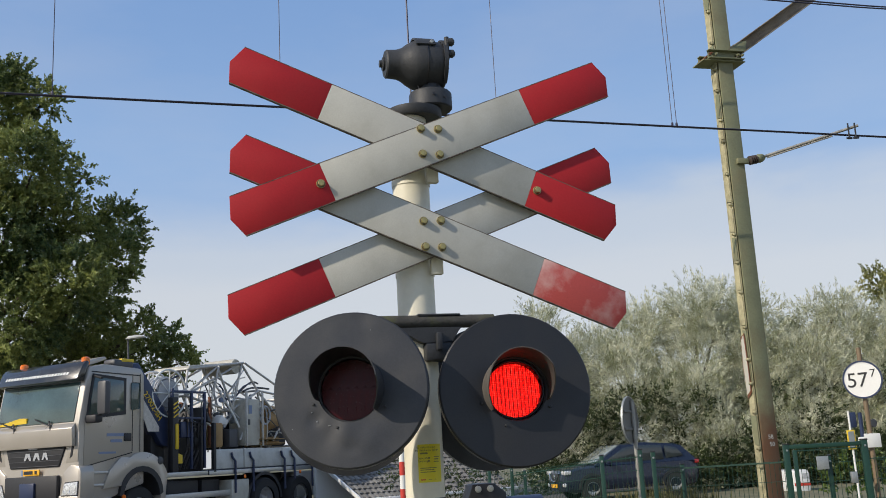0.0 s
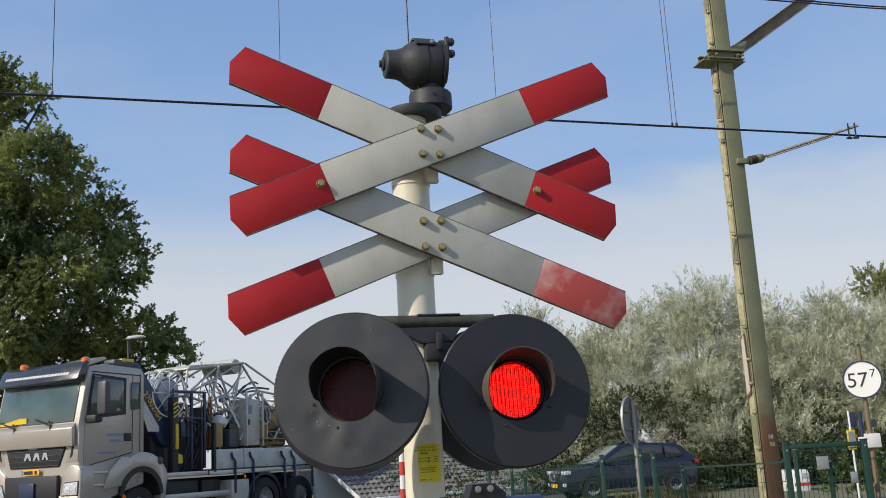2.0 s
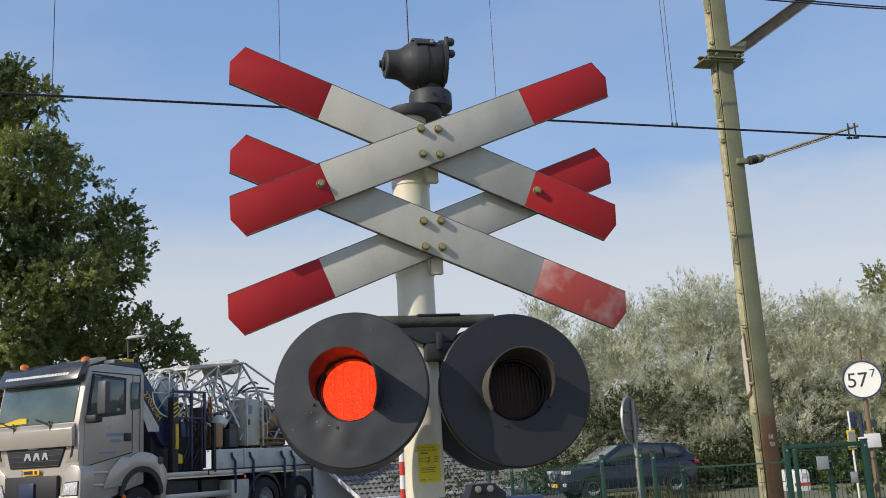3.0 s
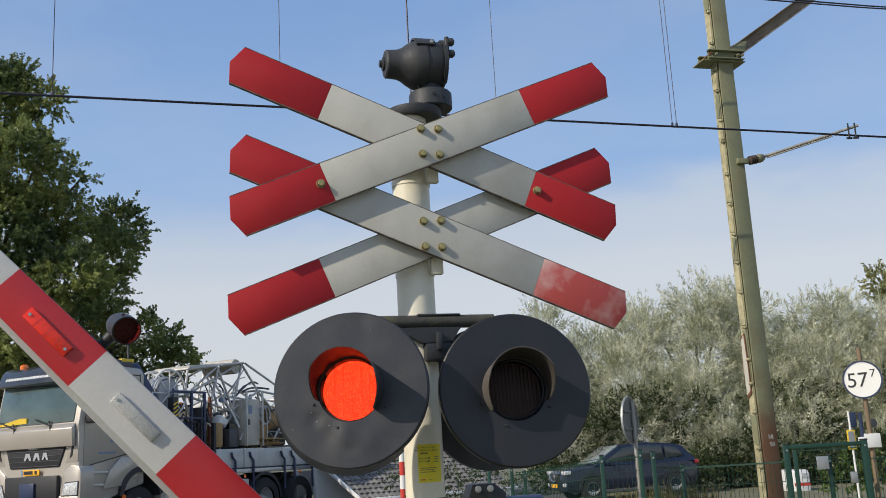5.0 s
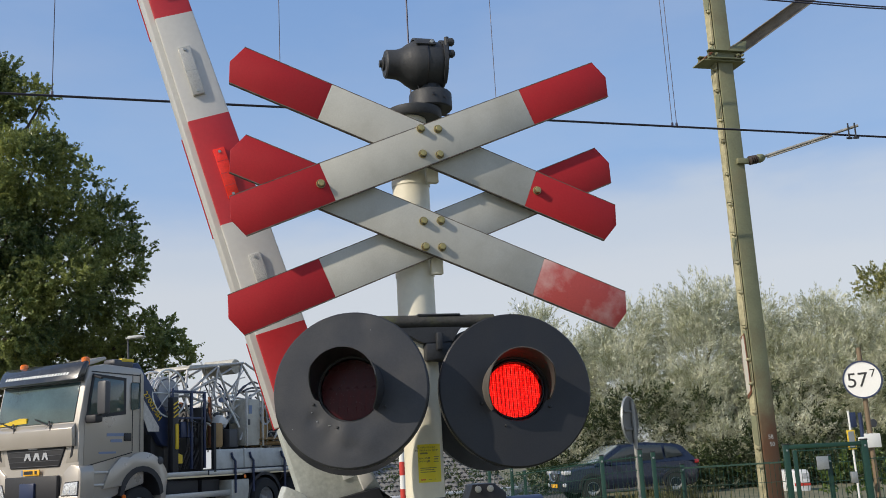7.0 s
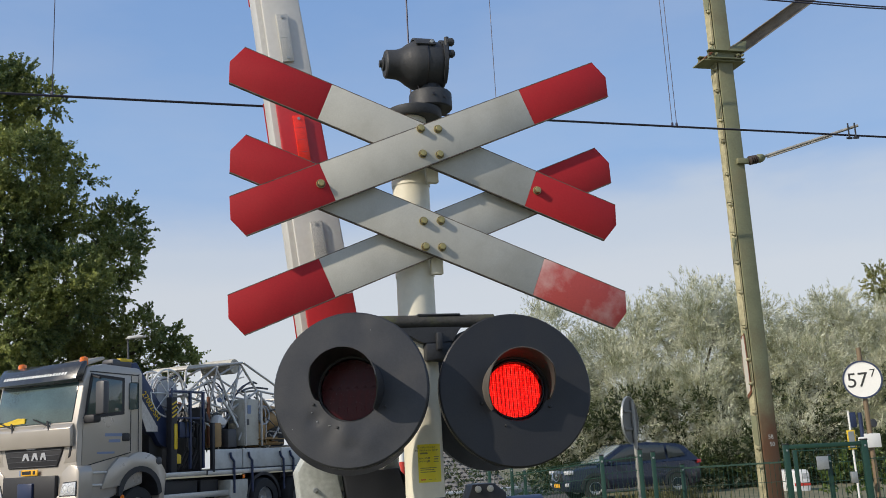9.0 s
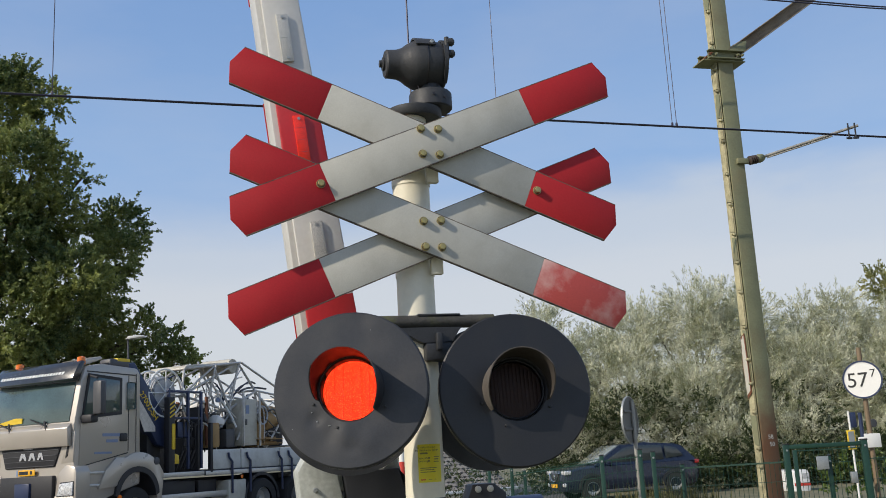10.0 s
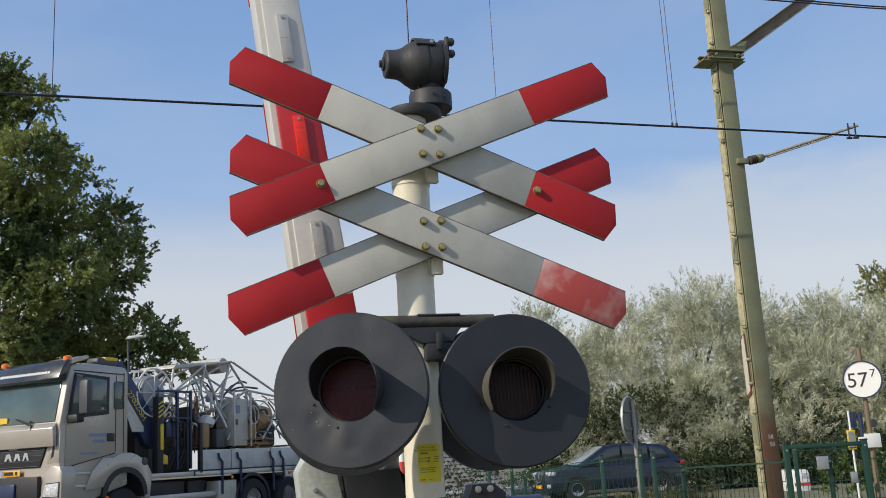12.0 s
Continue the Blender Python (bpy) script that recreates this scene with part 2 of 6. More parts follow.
M_VISOR = mat("smoked_visor_plastic", (0.022, 0.023, 0.026), 0.22, vary=0.1, scale=5, coat=0.6)
M_NAVY = mat("navy_crane_paint", (0.022, 0.035, 0.085), 0.4, vary=0.15, scale=4)
M_YELLOW = mat("yellow_marking", (0.72, 0.50, 0.03), 0.5, vary=0.1)
M_CHROME = mat("bright_trim", (0.66, 0.67, 0.69), 0.18, 0.9, vary=0.05)
M_TYRE = mat("tyre_rubber", (0.022, 0.022, 0.022), 0.8, vary=0.25, scale=30, bump=0.1)
M_PLATE = mat("amber_number_plate", (0.80, 0.42, 0.02), 0.45, vary=0.04)
M_AMBER = mat("amber_beacon_lens", (0.85, 0.18, 0.01), 0.15, vary=0.1, coat=0.6)
M_LAMP_GLASS = mat("headlamp_glass", (0.66, 0.67, 0.67), 0.10, 0.2, vary=0.5, scale=24, coat=1.0)
M_DECK = mat("grey_drop_side", (0.52, 0.53, 0.51), 0.5, 0.1, vary=0.12, scale=5, stain=(0.3, 0.3, 0.28), stain_amount=0.5)
M_LOAD = mat("scuffed_grey_tube", (0.52, 0.50, 0.47), 0.45, 0.3, vary=0.25, scale=14)
M_LOAD_BOX = mat("pale_machine_cabinet", (0.50, 0.48, 0.41), 0.5, vary=0.12, scale=8, stain=(0.25, 0.2, 0.14), stain_amount=0.5)
M_CARD = mat("tan_drum", (0.36, 0.23, 0.10), 0.75, vary=0.2)
M_SHEET = mat("white_plastic_sheet", (0.72, 0.72, 0.70), 0.5, vary=0.1, scale=6, bump=0.2)
M_HOSE = mat("grey_hose", (0.42, 0.43, 0.45), 0.5, vary=0.2)
M_CAR = mat("dark_blue_car_paint", (0.010, 0.016, 0.036), 0.3, 0.0, vary=0.05, coat=0.35, spec=0.4)
M_CAR_GLASS = mat("tinted_car_glass", (0.03, 0.04, 0.045), 0.06, vary=0.05, coat=0.5)
# paler than the side glass: reflected sky painted into the base colour
M_CAR_SCREEN = mat("sky_lit_car_windscreen", (0.22, 0.25, 0.25), 0.08, vary=0.1, coat=0.8)
# green tint, lifted and blotched to carry some of the reflected sky
M_GLASS_TRUCK = mat("green_tinted_windscreen", (0.062, 0.098, 0.093), 0.05, vary=0.6, scale=1.3, spec=0.8, coat=0.4)
M_TAIL = mat("red_tail_lamp", (0.45, 0.02, 0.02), 0.15, coat=0.8)
M_BARK = mat("grey_brown_bark", (0.10, 0.08, 0.055), 0.9, vary=0.35, scale=8, bump=0.5, grain=30)
M_OAK = leaf_mat("oak_leaf", (0.062, 0.115, 0.050), (0.40, 0.43, 0.13), 0.38, 0.38, 0.5)
M_WILLOW = leaf_mat("silver_willow_leaf", (0.23, 0.255, 0.115), (0.93, 0.92, 0.76), 0.31, 0.34, 1.6)
M_BIRCH = leaf_mat("birch_leaf", (0.17, 0.19, 0.07), (0.44, 0.42, 0.16), 0.4)
M_SHRUB = leaf_mat("shrub_leaf", (0.05, 0.085, 0.015), (0.16, 0.22, 0.05), 0.35)
# dark green leaves; the shade under the willows is put into this colour too
M_BRAMBLE = leaf_mat("shaded_bramble_leaf", (0.022, 0.038, 0.012), (0.075, 0.10, 0.03), 0.25)
M_GRASS = leaf_mat("dry_grass_blade", (0.06, 0.075, 0.025), (0.22, 0.20, 0.085), 0.3)
M_GROUND = mat("sandy_verge", (0.16, 0.15, 0.09), 0.95, vary=0.35, scale=0.8, grain=14, bump=0.5, stain=(0.06, 0.08, 0.025), stain_amount=0.8, stain_scale=0.35)
M_ASPHALT = mat("worn_asphalt", (0.10, 0.10, 0.098), 0.9, vary=0.2, scale=1.5, grain=60, bump=0.3)
M_BRICK = mat("grey_roof_tile", (0.165, 0.16, 0.15), 0.85, vary=0.25, scale=9, bump=0.2, per_piece=0.3)
M_VAN = mat("white_van_paint", (0.75, 0.75, 0.74), 0.3, vary=0.04, coat=0.5)
M_SIGN_BACK = mat("bare_sign_back", (0.17, 0.165, 0.15), 0.6, 0.1, vary=0.15, scale=12)
M_BRONZE = mat("brown_painted_tube", (0.19, 0.135, 0.08), 0.6, vary=0.2)
M_TIE = mat("blue_print", (0.20, 0.26, 0.40), 0.5)


def glass_mat():
    """A thin clear dome: light passes straight through, a little gloss on top."""
    m = bpy.data.materials.new("clear_red_lens")
    m.use_nodes = True
    n, l = m.node_tree.nodes, m.node_tree.links
    n.remove(n["Principled BSDF"])
    tr, gl, mx, fr = n.new("ShaderNodeBsdfTransparent"), n.new("ShaderNodeBsdfGlossy"), n.new("ShaderNodeMixShader"), n.new("ShaderNodeFresnel")
    tr.inputs["Color"].default_value = (1.0, 0.86, 0.84, 1)
    gl.inputs["Roughness"].default_value = 0.16
    fr.inputs["IOR"].default_value = 1.12
    l.new(fr.outputs["Fac"], mx.inputs["Fac"]), l.new(tr.outputs["BSDF"], mx.inputs[1]), l.new(gl.outputs["BSDF"], mx.inputs[2])
    l.new(mx.outputs["Shader"], n["Material Output"].inputs["Surface"])
    return m


M_LENS = glass_mat()

# ---- mesh helpers ----


def finish(ob, smooth):
    if smooth:
        for p in ob.data.polygons:
            p.use_smooth = True
        ob.data.set_sharp_from_angle(angle=radians(38))
    return ob


def part(name, bm, material, parent=None, label="", m=None, smooth=True):
    """Links a bmesh as one mesh object, under a thing or a part where one is given."""
    me = bpy.data.meshes.new(name)
    bm.normal_update()
    bm.to_mesh(me)
    bm.free()
    me.materials.append(material)
    ob = finish(new(name, me), smooth)
    if parent is not None:
        ob.parent = parent
    if m is not None:
        ob.matrix_basis = m
    return tagged(ob, label)


def thing(name, m, label, category, group="", kind=""):
    ob = new(name)
    ob.matrix_basis = m
    ob.empty_display_size = 0.2
    return tagged(ob, label, category, group, kind)


def box(c, s, bevel=0.0, m=None, bm=None):
    bm = bm or bmesh.new()
    r = bmesh.ops.create_cube(bm, size=1.0, matrix=(m or Matrix()) @ Matrix.Translation(c) @ Matrix.Diagonal((*s, 1)))
    if bevel:
        es = list({e for v in r["verts"] for e in v.link_edges})
        bmesh.ops.bevel(bm, geom=es, offset=bevel, segments=2, affect="EDGES", profile=0.5)
    return bm


def rod(p, q, r, r2=None, n=10, bm=None):
    bm = bm or bmesh.new()
    p, q = Vector(p), Vector(q)
    d = q - p
    m = Matrix.Translation((p + q) / 2) @ d.to_track_quat("Z", "Y").to_matrix().to_4x4()
    bmesh.ops.create_cone(bm, cap_ends=True, segments=n, radius1=r, radius2=r if r2 is None else r2, depth=d.length, matrix=m)
    return bm


def path_tube(pts, r, n=8, bm=None):
    bm = bm or bmesh.new()
    pts = [Vector(p) for p in pts]
    rings = []
    for i, p in enumerate(pts):
        d = (pts[min(i + 1, len(pts) - 1)] - pts[max(i - 1, 0)]).normalized()
        q = d.to_track_quat("Z", "Y").to_matrix()
        rings.append([bm.verts.new(p + q @ Vector((r * math.cos(k * 2 * math.pi / n), r * math.sin(k * 2 * math.pi / n), 0))) for k in range(n)])
    for u, v in zip(rings, rings[1:]):
        for k in range(n):
            bm.faces.new((u[k], u[(k + 1) % n], v[(k + 1) % n], v[k]))
    bm.faces.new(rings[0][::-1]), bm.faces.new(rings[-1])
    return bm


def prism(pts, lo, hi, axis="y", bm=None, bevel=0.0):
    """A flat outline (two coordinates a corner) given depth along an axis."""
    bm = bm or bmesh.new()
    put = {"y": lambda a, b, d: (a, d, b), "x": lambda a, b, d: (d, a, b), "z": lambda a, b, d: (a, b, d)}[axis]
    low = [bm.verts.new(put(a, b, lo)) for a, b in pts]
    top = [bm.verts.new(put(a, b, hi)) for a, b in pts]
    n = len(pts)
    fs = [bm.faces.new(low), bm.faces.new(top[::-1])]
    fs += [bm.faces.new((low[i], top[i], top[(i + 1) % n], low[(i + 1) % n])) for i in range(n)]
    bmesh.ops.recalc_face_normals(bm, faces=fs)
    if bevel:
        bmesh.ops.bevel(bm, geom=list({e for f in fs for e in f.edges}), offset=bevel, segments=2, affect="EDGES", profile=0.5)
    return bm


def lathe(profile, n=32, m=None, bm=None, cap=True):
    """Turns (radius, height) pairs about z."""
    bm = bm or bmesh.new()
    m = m or Matrix()
    rings = [[bm.verts.new(m @ Vector((r * math.cos(k * 2 * math.pi / n), r * math.sin(k * 2 * math.pi / n), z))) for k in range(n)] for r, z in profile]
    for u, v in zip(rings, rings[1:]):
        for k in range(n):
            bm.faces.new((u[k], u[(k + 1) % n], v[(k + 1) % n], v[k]))
    if cap:
        bm.faces.new(rings[0][::-1]), bm.faces.new(rings[-1])
    bmesh.ops.recalc_face_normals(bm, faces=bm.faces)
    return bm


def mesh_part(name, verts, faces, material, parent=None, label="", m=None, smooth=False):
    me = bpy.data.meshes.new(name)
    me.from_pydata(verts, [], faces)
    me.materials.append(material)
    ob = finish(new(name, me), smooth)
    if parent is not None:
        ob.parent = parent
    if m is not None:
        ob.matrix_basis = m
    return tagged(ob, label)


def lettering(name, text, size, m, material, parent, depth=0.001):
    c = bpy.data.curves.new(name, "FONT")
    c.body, c.size, c.extrude, c.align_x, c.align_y = text, size, depth, "CENTER", "CENTER"
    tmp = bpy.data.objects.new(name, c)
    scene.collection.objects.link(tmp)
    me = bpy.data.meshes.new_from_object(tmp.evaluated_get(bpy.context.evaluated_depsgraph_get()))
    bpy.data.objects.remove(tmp)
    me.materials.clear()
    me.materials.append(material)
    ob = new(name, me)
    ob.parent = parent
    ob.matrix_basis = m
    return ob


def wrapped(ob, radius, turn):
    """Bends flat lettering round an upright tube."""
    for v in ob.data.vertices:
        q = v.co.x / radius + turn
        r = radius + v.co.z
        v.co = (r * math.sin(q), -r * math.cos(q), v.co.y)


FRONT = pose(0, 0, 0, 90, 0, 0)        # letters and discs that face -y

# ---- the large structure ----


def rise(x, y):
    """Height of the ground: level at the crossing, a little lower towards the far right."""
    k = min(1, max(0, (x + 3) / 6)) * min(1, max(0, (y - 16) / 8))
    return 0.0 - 0.2 * k + 0.015 * noise.noise(Vector((x * 0.15, y * 0.15, 0)))


def build_ground():
    xs = [-1500, -400, -120, -60] + [-40 + 2 * i for i in range(41)] + [60, 120, 400, 1500]
    ys = [-1500, -300, -60, -20] + [-10 + 2 * i for i in range(41)] + [90, 130, 400, 1500]
    vs = [(x, y, rise(x, y)) for y in ys for x in xs]
    w = len(xs)
    fs = [(j * w + i, j * w + i + 1, (j + 1) * w + i + 1, (j + 1) * w + i) for j in range(len(ys) - 1) for i in range(w - 1)]
    g = mesh_part("ground", vs, fs, M_GROUND, smooth=True)
    tagged(g, "sandy verge with patches of dry grass", "ground", kind="structure")


build_ground()


def build_road():
    d, v = Vector((math.sin(radians(28)), math.cos(radians(28)))), Vector((math.cos(radians(28)), -math.sin(radians(28))))
    o = Vector((-8.27, 20.1))
    vs, fs = [], []
    for k in range(46):
        s = -16 + 2 * k
        for w in (-4.6, -1.5, 1.6, 4.6):
            p = o + d * s + v * w
            vs.append((p.x, p.y, rise(p.x, p.y) + 0.05))
    for k in range(45):
        for j in range(3):
            b = k * 4 + j
            fs.append((b, b + 1, b + 5, b + 4))
    tagged(mesh_part("road", vs, fs, M_ASPHALT, smooth=True), "worn grey asphalt road over the crossing", "road", kind="structure")


build_road()

# the crossing's own frame: x along the track, -y towards the traffic
CROSS = pose(-0.0863, 2.86, 0, 0, 0, 15)


def build_mast():
    t = thing("crossing_mast", CROSS, "cream-painted steel crossing mast with double red and white crossbucks", "crossing mast")
    part("pole", lathe([(0.056, 0.0), (0.056, 1.30), (0.0555, 1.33), (0.055, 2.40), (0.05, 2.405)], 36), M_POLE, t, "cream painted steel pole")
    part("foot_band", lathe([(0.0572, 0.0), (0.0572, 1.285)], 36), M_BLACK, t, "black lower band of the pole")
    part("pole_cap", lathe([(0.078, 2.402), (0.083, 2.41), (0.083, 2.430), (0.055, 2.440)], 36, Matrix.Translation((0.022, 0, 0))), M_BELL, t, "dark grey cap plate")

    def blade(cx, cz, ang, y, k, faded=False):
        m = Matrix.Translation((cx, y, cz)) @ pose(0, 0, 0, 0, -ang, 0)
        hw, a, b, h = 0.0595 * k, 0.602 * k, 0.624 * k, 0.332 * k
        ob = part("blade", prism([(-h, -hw), (h, -hw), (h, hw), (-h, hw)], -0.006, 0.006, bevel=0.0015), M_BOARD_WHITE, t, m=m)
        for sgn in (-1, 1):
            pts = [(sgn * h, -hw), (sgn * a, -hw), (sgn * b, 0), (sgn * a, hw), (sgn * h, hw)]
            part("red_end", prism(pts, -0.006, 0.006, bevel=0.0015), M_BOARD_FADED if faded and sgn > 0 else M_BOARD_RED, ob,
                 "red end bleached to pink in patches" if faded and sgn > 0 else "")
        for sgn in (-1, 1):
            part("edge_strip", box((0, 0.0005, sgn * (hw + 0.0002)), (2 * a, 0.0133, 0.0022)), M_EDGE, ob, "grimy cut edge")
        return ob

    blade(0.0354, 2.0242, 21.9, -0.078, 0.9971)
    blade(0.0363, 2.2857, -22.3, -0.104, 0.9875)
    blade(0.0394, 2.0211, -22.4, -0.104, 0.9949, True)
    blade(0.0332, 2.2858, 22.0, -0.130, 0.9853)

    def bolt(x, y, z):
        w = part("bolt", lathe([(0.0128, 0), (0.0128, 0.003), (0.0122, 0.0038)], 20, FRONT), M_BRASS, t, "yellowed washer and hexagon bolt", m=pose(x, y, z, 0, 137 * x + 90 * z, 0))
        part("bolt_head", lathe([(0.0098, 0.0038), (0.0098, 0.0125), (0.0088, 0.0140), (0.0005, 0.0142)], 6, FRONT), M_BRASS, w, smooth=False)
        part("bolt_ring", lathe([(0.0112, 0.0038), (0.0112, 0.006), (0.0099, 0.006)], 18, FRONT, cap=False), M_EDGE, w)

    for x, z in ((0.0055, 2.3289), (0.057, 2.3289), (0.0075, 2.2526), (0.058, 2.2516), (0.0063, 2.0593), (0.0579, 2.0613), (0.0083, 1.9839), (0.0569, 1.9829)):
        bolt(x, -0.136 if z > 2.2 else -0.110, z)
    bolt(-0.2896, -0.136, 2.1576)
    bolt(0.3588, -0.110, 2.1556)
    for z in (2.30, 2.025):
        bm = box((0.052, -0.058, z - 0.062), (0.034, 0.024, 0.10), 0.002)
        box((0.0, -0.064, z - 0.03), (0.12, 0.014, 0.05), 0.002, bm=bm)
        part("bracket", bm, M_POLE, t, "cream clamp bracket behind the boards")
        part("clamp_ring", lathe([(0.0575, z - 0.11), (0.0575, z - 0.09)], 32, cap=False), M_POLE, t)
    # cross tubes that carry the lamps
    part("cross_tube", rod((-0.17, -0.068, 1.774), (0.21, -0.068, 1.774), 0.019, n=16), M_MOSS, t, "mossy dark steel tube")
    part("cross_tube", rod((-0.16, 0.085, 1.72), (0.23, 0.085, 1.72), 0.019, n=16), M_MOSS, t, "mossy dark steel tube")
    bm = box((0.045, -0.05, 1.792), (0.125, 0.07, 0.006), 0.002)
    prism([(-0.085, 1.756), (0.11, 1.756), (0.10, 1.745), (0.08, 1.715), (-0.005, 1.712), (-0.06, 1.742)], -0.085, -0.035, bm=bm)
    box((0.04, -0.055, 1.688), (0.078, 0.06, 0.052), 0.008, bm=bm)
    box((0.04, -0.09, 1.715), (0.018, 0.02, 0.05), 0.004, bm=bm)
    part("lamp_clamp", bm, M_BELL, t, "dark cast clamp")
    # notice on the pole
    ang, rows = [radians(k * 8 - 36) for k in range(10)], (1.328, 1.432)
    vs = [(0.0566 * math.sin(q + 0.1), -0.0566 * math.cos(q + 0.1), z) for z in rows for q in ang]
    note = mesh_part("notice", vs, [(i, i + 1, i + 11, i + 10) for i in range(9)], M_YELLOW_NOTE, t, "yellow notice film with small print", smooth=True)

    def bar(q0, q1, z, h, mt=M_NOTE_INK):
        qs = [radians(q0 + (q1 - q0) * k / 5) for k in range(6)]
        vs = [(0.0569 * math.sin(q + 0.1), -0.0569 * math.cos(q + 0.1), zz) for zz in (z, z + h) for q in qs]
        mesh_part("print_bar", vs, [(i, i + 1, i + 7, i + 6) for i in range(5)], mt, note)

    for q0, q1, z, h in ((-30, -8, 1.405, .0045), (-8, -1, 1.392, .004), (-8, -2, 1.384, .004),
                         (10, 28, 1.396, .002), (10, 28, 1.383, .002), (12, 26, 1.389, .003), (-30, 18, 1.366, .0022), (-30, 10, 1.361, .0022), (-30, 14, 1.355, .0022)):
        bar(q0, q1, z, h)
    for txt, q0, z in (("Bij defect/storing", -12, 1.4235), ("bel Meldkamer Spoor", -9.5, 1.4155), ("Geocode:", -21, 1.394), ("Overweg:", -21, 1.386)):
        w = lettering("notice_words", txt, 0.0078, pose(0, 0, z), M_NOTE_INK, note, 0.0002)
        wrapped(w, 0.0571, radians(q0) + 0.1)
    bar(-30, -16, 1.334, .003, M_NOTE_RED), bar(-8, 2, 1.335, .0016), bar(10, 14, 1.335, .0016)
    return t


build_mast()


def build_bell():
    t = thing("warning_bell", CROSS @ pose(0.075, 0, 2.436), "dark grey cast warning bell with a bulging hood", "bell")
    ax = pose(-0.043, 0, 0.145, 0, 90, 0) @ Matrix.Diagonal((0.93, 0.93, 0.82, 1))
    prof = [(0.012, -0.137), (0.012, -0.128), (0.022, -0.126), (0.022, -0.119), (0.043, -0.117), (0.047, -0.112), (0.049, -0.075), (0.055, -0.055), (0.068, -0.035), (0.079, -0.012), (0.083, 0.006), (0.084, 0.028)]
    part("bell_dome", lathe(prof, 40, ax), M_BELL, t, "flared grey bell dome")
    part("bell_case", lathe([(0.081, 0.029), (0.082, 0.034), (0.080, 0.095), (0.074, 0.108), (0.05, 0.112)], 40, ax), M_BELL, t, "dark back case")
    def shell(r0, r1, z0, z1, a0, a1):
        """Part of a ring about the bell's axis; angles from the top, towards the front."""
        b2, n = bmesh.new(), 16
        rings = [[b2.verts.new(ax @ Vector((-r * math.cos(q), -r * math.sin(q), z))) for r, z in ((r0, z0), (r1, z0), (r1, z1), (r0, z1))] for q in [radians(a0 + (a1 - a0) * k / n) for k in range(n + 1)]]
        for u, v in zip(rings, rings[1:]):
            for k in range(4):
                b2.faces.new((u[k], u[(k + 1) % 4], v[(k + 1) % 4], v[k]))
        b2.faces.new(rings[0][::-1]), b2.faces.new(rings[-1])
        bmesh.ops.recalc_face_normals(b2, faces=b2.faces)
        return b2

    part("rain_flap", shell(0.0835, 0.090, -0.012, 0.062, -62, 58), M_BELL, t, "curved rain flap over the bell")
    part("strap", shell(0.0815, 0.0875, 0.092, 0.106, -80, 150), M_BELL, t, "clamping strap of the back case")
    part("case_lip", lathe([(0.0845, 0.027), (0.0855, 0.030), (0.0845, 0.033)], 40, ax, cap=False), M_INK, t)
    part("flap_screw", lathe([(0.006, 0), (0.006, 0.004), (0.003, 0.005)], 10, FRONT), M_GALV, t, m=pose(-0.004, -0.066, 0.198))
    for z in (0.014, 0.02):
        part("flap_screw", lathe([(0.004, 0), (0.004, 0.003)], 8, FRONT), M_INK, t, m=pose(0.030 - 6 * (z - 0.014), -0.060 if z < 0.015 else -0.067, z + 0.01))
    for z in (0.198, 0.160):
        bm = box((0.045, -0.055, z), (0.03, 0.016, 0.012), 0.004)
        lathe([(0.006, -0.012), (0.012, -0.01), (0.013, 0.006), (0.008, 0.012)], 14, pose(0.056, -0.06, z + 0.004, 0, 90, 0), bm)
        part("hinge_knob", bm, M_BELL, t)
    part("hinge_pin", rod((0.044, -0.062, 0.145), (0.044, -0.062, 0.216), 0.0075, n=12), M_BELL, t)
    part("neck", lathe([(0.04, 0.056), (0.035, 0.08)], 24), M_BELL, t)
    part("base_drum", lathe([(0.062, 0.0), (0.066, 0.004), (0.066, 0.048), (0.062, 0.054), (0.04, 0.058)], 36), M_BELL, t, "grey round base drum")
    part("cable", path_tube([(-0.085, -0.02, 0.112), (-0.08, -0.02, 0.095), (-0.066, -0.02, 0.083), (-0.048, -0.02, 0.08), (-0.043, -0.02, 0.078), (-0.038, -0.02, 0.05), (-0.036, -0.02, 0.008)], 0.0022), M_INK, t, "thin black cable")
    return t


build_bell()

SLATS = []                              # (object, x, z, open angle, which lamp)


